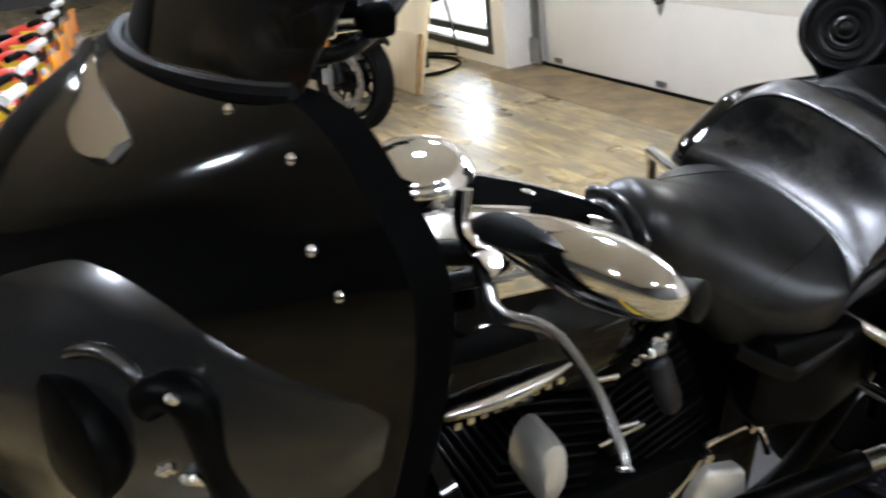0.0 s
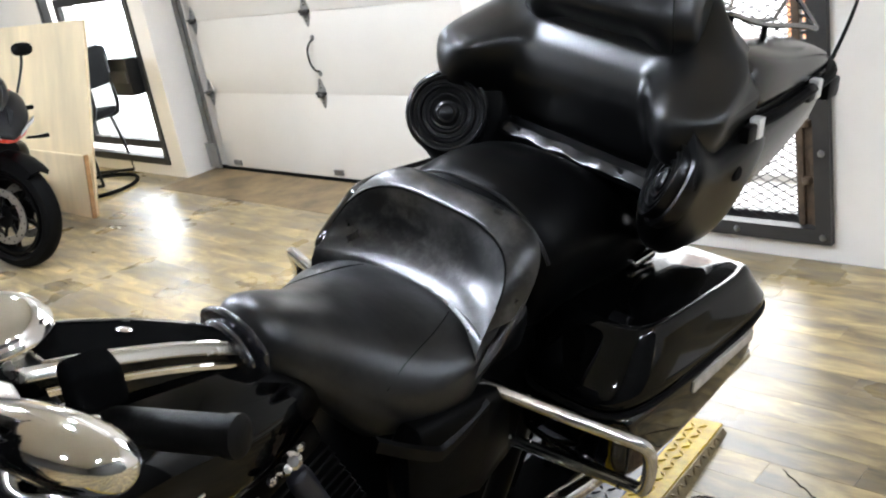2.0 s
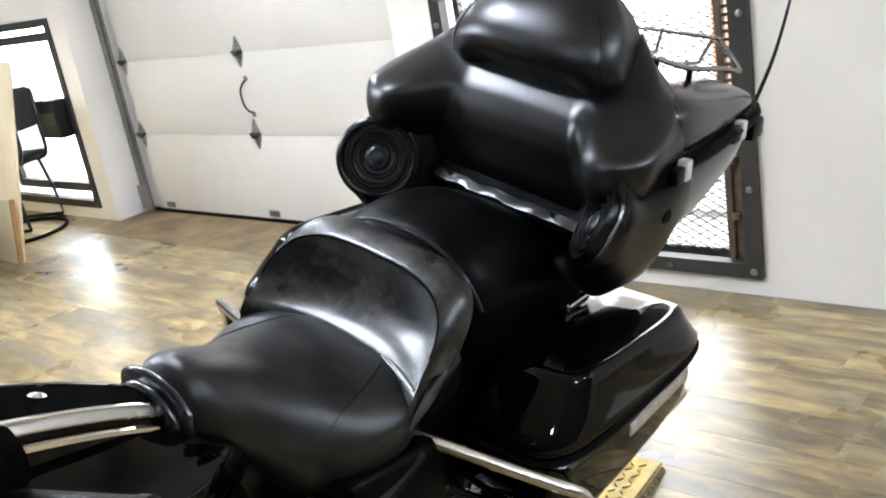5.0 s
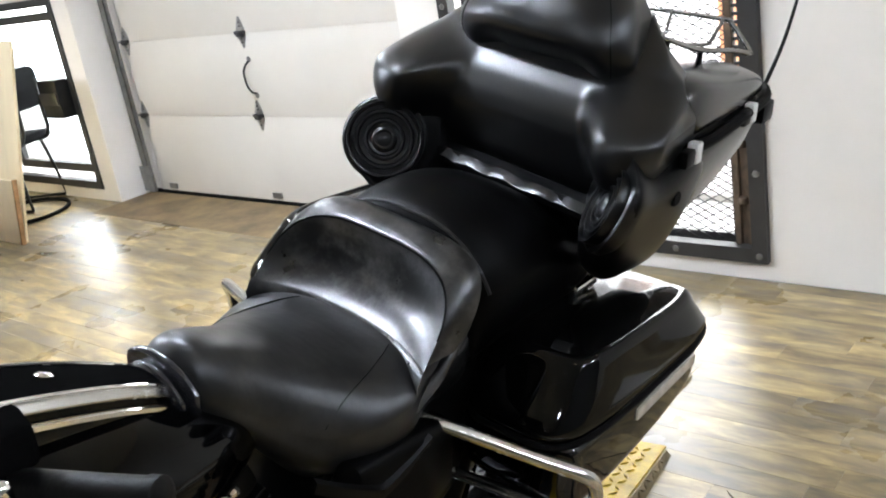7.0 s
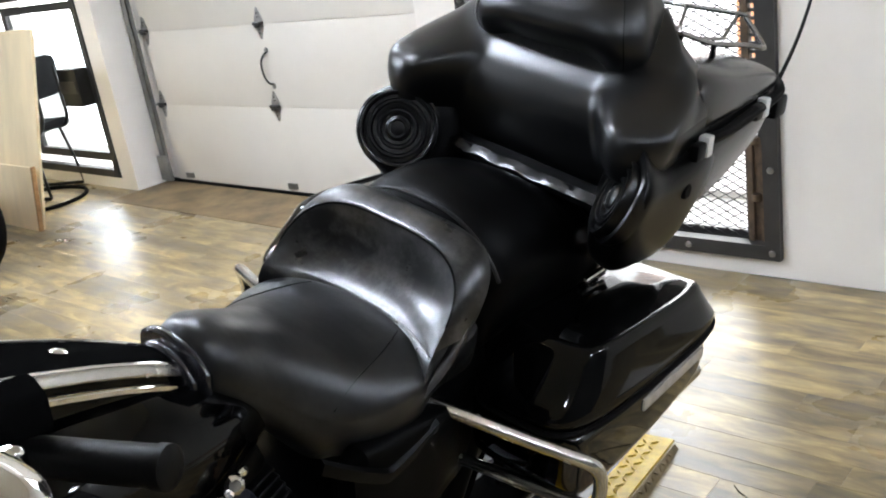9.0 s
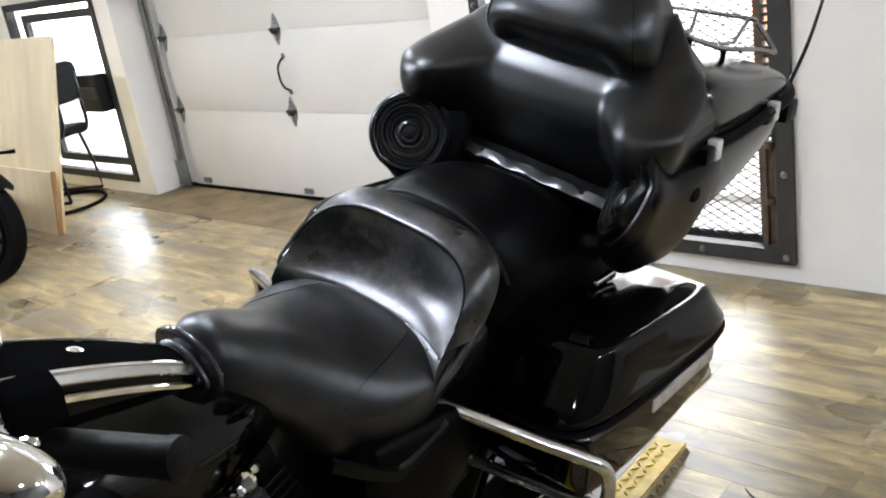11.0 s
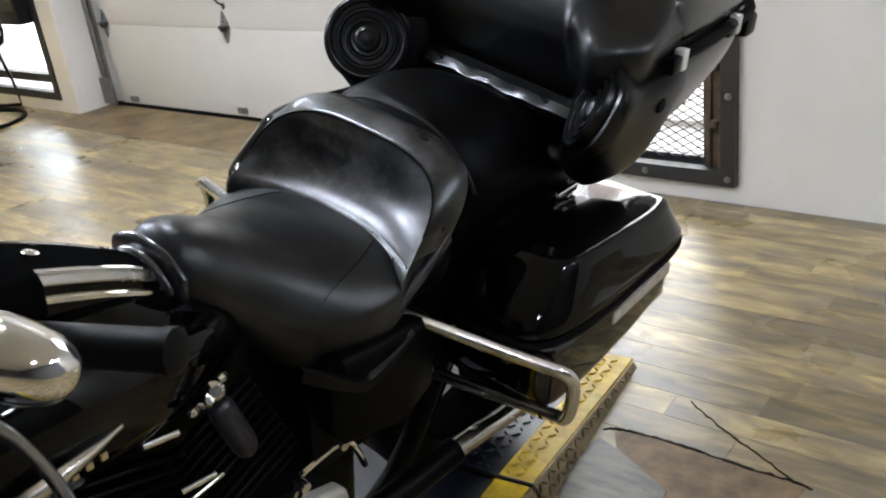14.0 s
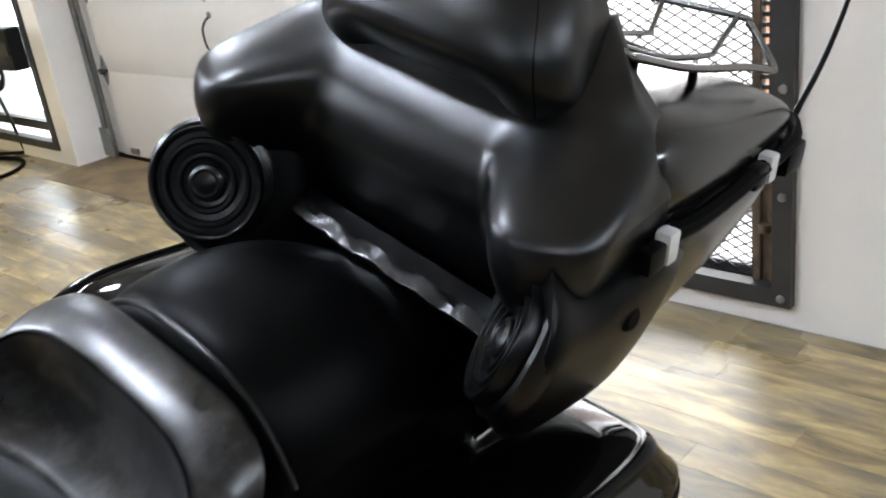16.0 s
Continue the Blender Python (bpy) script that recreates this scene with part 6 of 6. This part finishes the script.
    for sy in (-1, 1):
        xloft([(-0.22, sy * 0.19, 0.72, 0.02, 0.03, 0.06, 3), (-0.32, sy * 0.205, 0.68, 0.025, 0.07, 0.10, 3), (-0.52, sy * 0.19, 0.62, 0.025, 0.05, 0.10, 3), (-0.62, sy * 0.17, 0.60, 0.02, 0.03, 0.05, 3)], GREYPLASTIC, "side_fairing", "dark grey side fairing")
        xloft([(-0.28, sy * 0.195, 0.24, 0.012, 0.03, 0.04, 3), (-0.40, sy * 0.20, 0.235, 0.016, 0.05, 0.055, 3), (-0.62, sy * 0.17, 0.25, 0.016, 0.035, 0.045, 3), (-0.92, sy * 0.12, 0.33, 0.012, 0.015, 0.02, 3)], ORANGE, "belly_pan", "orange-red belly pan")
        xloft([(-0.46, sy * 0.205, 0.36, 0.010, 0.012, 0.018, 3), (-0.60, sy * 0.19, 0.37, 0.012, 0.02, 0.025, 3), (-0.74, sy * 0.16, 0.40, 0.010, 0.01, 0.012, 3)], ORANGE, "orange_flash", "orange-red flash on the lower fairing")
    xloft([(-0.28, 0, 0.84, 0.06, 0.06, 0.04, 2.4), (-0.36, 0, 0.86, 0.14, 0.10, 0.07, 2.4), (-0.52, 0, 0.86, 0.15, 0.10, 0.08, 2.4), (-0.66, 0, 0.80, 0.10, 0.08, 0.04, 2.4), (-0.72, 0, 0.78, 0.05, 0.04, 0.02, 2.4)], SILVER, "fuel_tank", "silver-grey fuel tank")
    xloft([(-0.68, 0, 0.76, 0.08, 0.04, 0.03, 3), (-0.82, 0, 0.76, 0.14, 0.04, 0.035, 3), (-1.0, 0, 0.80, 0.12, 0.04, 0.03, 3), (-1.25, 0, 0.90, 0.09, 0.05, 0.04, 3), (-1.45, 0, 0.96, 0.03, 0.02, 0.02, 3)], SATIN, "seat", "black seat and tail")
    bp("engine", boxed((-0.75, -0.14, 0.25), (-0.28, 0.14, 0.62), 0.05, 3), ENGINE)
    bp("swingarm", boxed((-1.30, -0.12, 0.27), (-0.70, 0.12, 0.34), 0.02), SILVER)
    bp("silencer", piped([(-0.65, -0.16, 0.26), (-0.95, -0.17, 0.30), (-1.25, -0.18, 0.42)], lambda f: 0.03 + 0.025 * f, 16), SOFTCHROME)
    for sy in (-1, 1):
        bp("clip_on", piped([(-0.24, sy * 0.08, 0.80), (-0.30, sy * 0.34, 0.80)], 0.013, 10, 1), RUBBER)
    return b


sport = sport_bike()
sport.matrix_world = pose(-3.80, 1.515, 0, -6, 0, 1.5)

# ---- row of small red motorcycles ----
def pit_bike():
    b = thing("small_motorcycle", pose(0, 0, 0), "small red off-road motorcycle parked in a row", "motorcycle", "row of small red motorcycles")
    for x in (0.42, -0.42):
        w = wheel(b, (0, 0, 0), 0.22, 0.07, SILVER, 8, False)
        w.matrix_local = pose(x, 0, 0.22, 0, 0, 90)
    for sy in (-1, 1):
        part("fork_leg", rod(bmesh.new(), (0.42, sy * 0.07, 0.22), (0.25, sy * 0.07, 0.66), 0.018, 10), SILVER, b)
    part("handlebar", piped([(0.20, 0.30, 0.76), (0.22, 0.15, 0.76), (0.24, 0.05, 0.70), (0.24, -0.05, 0.70), (0.22, -0.15, 0.76), (0.20, -0.30, 0.76)], 0.011, 10), BLACKPIPE, b)
    for sy in (-1, 1):
        part("grip", rod(bmesh.new(), (0.21, sy * 0.19, 0.76), (0.195, sy * 0.33, 0.76), 0.017, 10), RUBBER, b)
    part("fuel_tank", loft(bmesh.new(), [[(x, y, z) for y, z in oval(0, cz, hw, 0.07, 2.4, 20, 0.07)] for x, cz, hw in ((0.20, 0.58, 0.03), (0.14, 0.60, 0.09), (0.0, 0.60, 0.10), (-0.12, 0.57, 0.06))]), RED, b, "red fuel tank")
    part("seat", boxed((-0.48, -0.08, 0.56), (-0.08, 0.08, 0.62), 0.025, 3), SATIN, b)
    part("front_mudguard", boxed((0.22, -0.06, 0.47), (0.66, 0.06, 0.49), 0.008), RED, b)
    part("rear_mudguard", boxed((-0.72, -0.07, 0.58), (-0.40, 0.07, 0.60), 0.008), RED, b)
    for sy in (-1, 1):
        part("side_panel", loft(bmesh.new(), [[(x, sy * (0.088 + dy), z) for x, z in ((-0.42, 0.545), (-0.10, 0.50), (0.02, 0.40), (-0.12, 0.38), (-0.44, 0.50))] for dy in (0.0, 0.012)]), WHITECLIP, b, "white side panel")
        part("tank_shroud", loft(bmesh.new(), [[(x, sy * (0.104 + dy), z) for x, z in ((0.26, 0.50), (0.20, 0.62), (-0.02, 0.63), (0.04, 0.52), (0.16, 0.44))] for dy in (0.0, 0.014)]), YELLOWPLASTIC, b, "yellow tank shroud")
    part("silencer", piped([(0.10, -0.11, 0.30), (-0.10, -0.13, 0.38), (-0.55, -0.14, 0.55)], lambda f: 0.016 + 0.022 * f, 12), SILVER, b, "silver exhaust silencer")
    part("bar_pad", rod(bmesh.new(), (0.235, -0.10, 0.765), (0.235, 0.10, 0.765), 0.022, 10), WHITECLIP, b)
    part("number_plate", boxed((0.30, -0.08, 0.56), (0.315, 0.08, 0.72), 0.006), AMBER, b, "yellow front plate")
    part("engine", boxed((-0.14, -0.10, 0.22), (0.16, 0.10, 0.48), 0.03), ENGINE, b)
    part("frame", piped([(0.24, 0, 0.62), (0.18, 0, 0.30), (-0.10, 0, 0.20), (-0.42, 0, 0.22)], 0.018, 10), RED, b)
    return b


small = pit_bike()
small.matrix_world = pose(-2.75, -0.45, 0, 0, 0, 68)
for k in range(1, 6):
    copy_thing(small, pose(-2.75 - 0.62 * k, -0.45 + 0.10 * k, 0, 0, 0, 68 + 2 * (k % 2)))

# ---- ceiling lamps ----
def ceiling_lamp(x, y):
    c = thing("ceiling_light", pose(x, y, TOP - 0.002), "round white ceiling lamp out of view, switched on", "ceiling light", "ceiling lights")
    part("housing", lathed([(0.03, 0), (0.14, -0.01), (0.15, -0.05), (0.135, -0.055), (0.13, -0.03), (0.001, -0.03)], 28), WHITECLIP, c)
    part("diffuser", lathed([(0.0005, -0.034), (0.125, -0.034), (0.12, -0.06), (0.0005, -0.07)], 28), LAMPGLOW, c)
    return c


# All out of view; the three beyond x = 2 are added to brighten the right wall.
for x, y in ((-0.65, 0.78), (-2.5, 2.2), (-4.3, 0.3), (-6.0, 0.5), (-8.5, 0.0), (-11.0, -1.0), (3.3, 2.4), (3.2, 1.2), (2.5, -0.8), (0.5, -2.4)):
    ceiling_lamp(x, y)


# Lamp added out of view, hung low to strengthen highlights on the leather.
def pendant_lamp(x, y, drop):
    c = thing("pendant_lamp", pose(x, y, TOP), "added hanging lamp out of view, for highlights on the leather", "pendant lamp", "pendant lamps over the row")
    part("rod", lathed([(0.008, -drop), (0.008, 0.0)], 10), BLACKPIPE, c)
    part("shade", lathed([(0.03, -drop + 0.04), (0.05, -drop + 0.03), (0.13, -drop - 0.03), (0.135, -drop - 0.05), (0.125, -drop - 0.04), (0.03, -drop + 0.01)], 28), BLACKPIPE, c)
    part("bulb", lathed([(0.0005, -drop - 0.02), (0.115, -drop - 0.035), (0.11, -drop - 0.055), (0.0005, -drop - 0.062)], 28), LAMPGLOW, c)
    return c


for x, y in ((-1.25, 0.35), (-2.3, 0.2)):
    pendant_lamp(x, y, 0.8)

# ---- low white box ----
tagged(part("low_box", boxed((0.806, 1.98, 0.002), (1.35, 2.27, 0.10), 0.006), WALL), "low white painted box standing on the floor", "box")

# ---- vinyl planks ----
ptype = {}
def plank_mesh(length, width):
    key = (round(length, 3), round(width, 3))
    if key not in ptype:
        bm = boxed((0.0002, 0.0002, -0.006), (length - 0.0002, width - 0.0002, 0.0), 0.0004, 1)
        bmesh.ops.recalc_face_normals(bm, faces=bm.faces)
        me = bpy.data.meshes.new("plank")
        bm.to_mesh(me)
        bm.free()
        me.materials.append(PLANK)
        ptype[key] = me
    return ptype[key]


rnd = random.Random(4)
PW, PLEN = 0.097, 0.90
joined = bmesh.new()
made = 0
y = -5.98
while y < 2.9:
    x = -13.9 + rnd.uniform(0, 0.9) - 0.9
    w = min(PW, 2.913 - y)
    while x < 3.99:
        x0, x1 = max(x, -13.99), min(x + PLEN, 3.99)
        near = -5.0 < x < 1.6 and -0.2 < y and made < 290
        if near:
            ob = new("plank", plank_mesh(PLEN, w))
            ob.location = (x, y, 0)
            ob.parent = floor_ob
            made += 1
        elif x1 - x0 > 0.02:
            c = [joined.verts.new((px_, py_, pz_)) for pz_ in (-0.006, 0.0) for px_, py_ in ((x0 + 0.0004, y + 0.0004), (x1 - 0.0004, y + 0.0004), (x1 - 0.0004, y + w - 0.0004), (x0 + 0.0004, y + w - 0.0004))]
            for q in ((3, 2, 1, 0), (4, 5, 6, 7), (0, 1, 5, 4), (1, 2, 6, 5), (2, 3, 7, 6), (3, 0, 4, 7)):
                joined.faces.new([c[k] for k in q])
        x += PLEN
    y += PW
rest = part("planks_beyond", joined, PLANK, floor_ob, smooth=False)
rest["kind"] = "stuff"
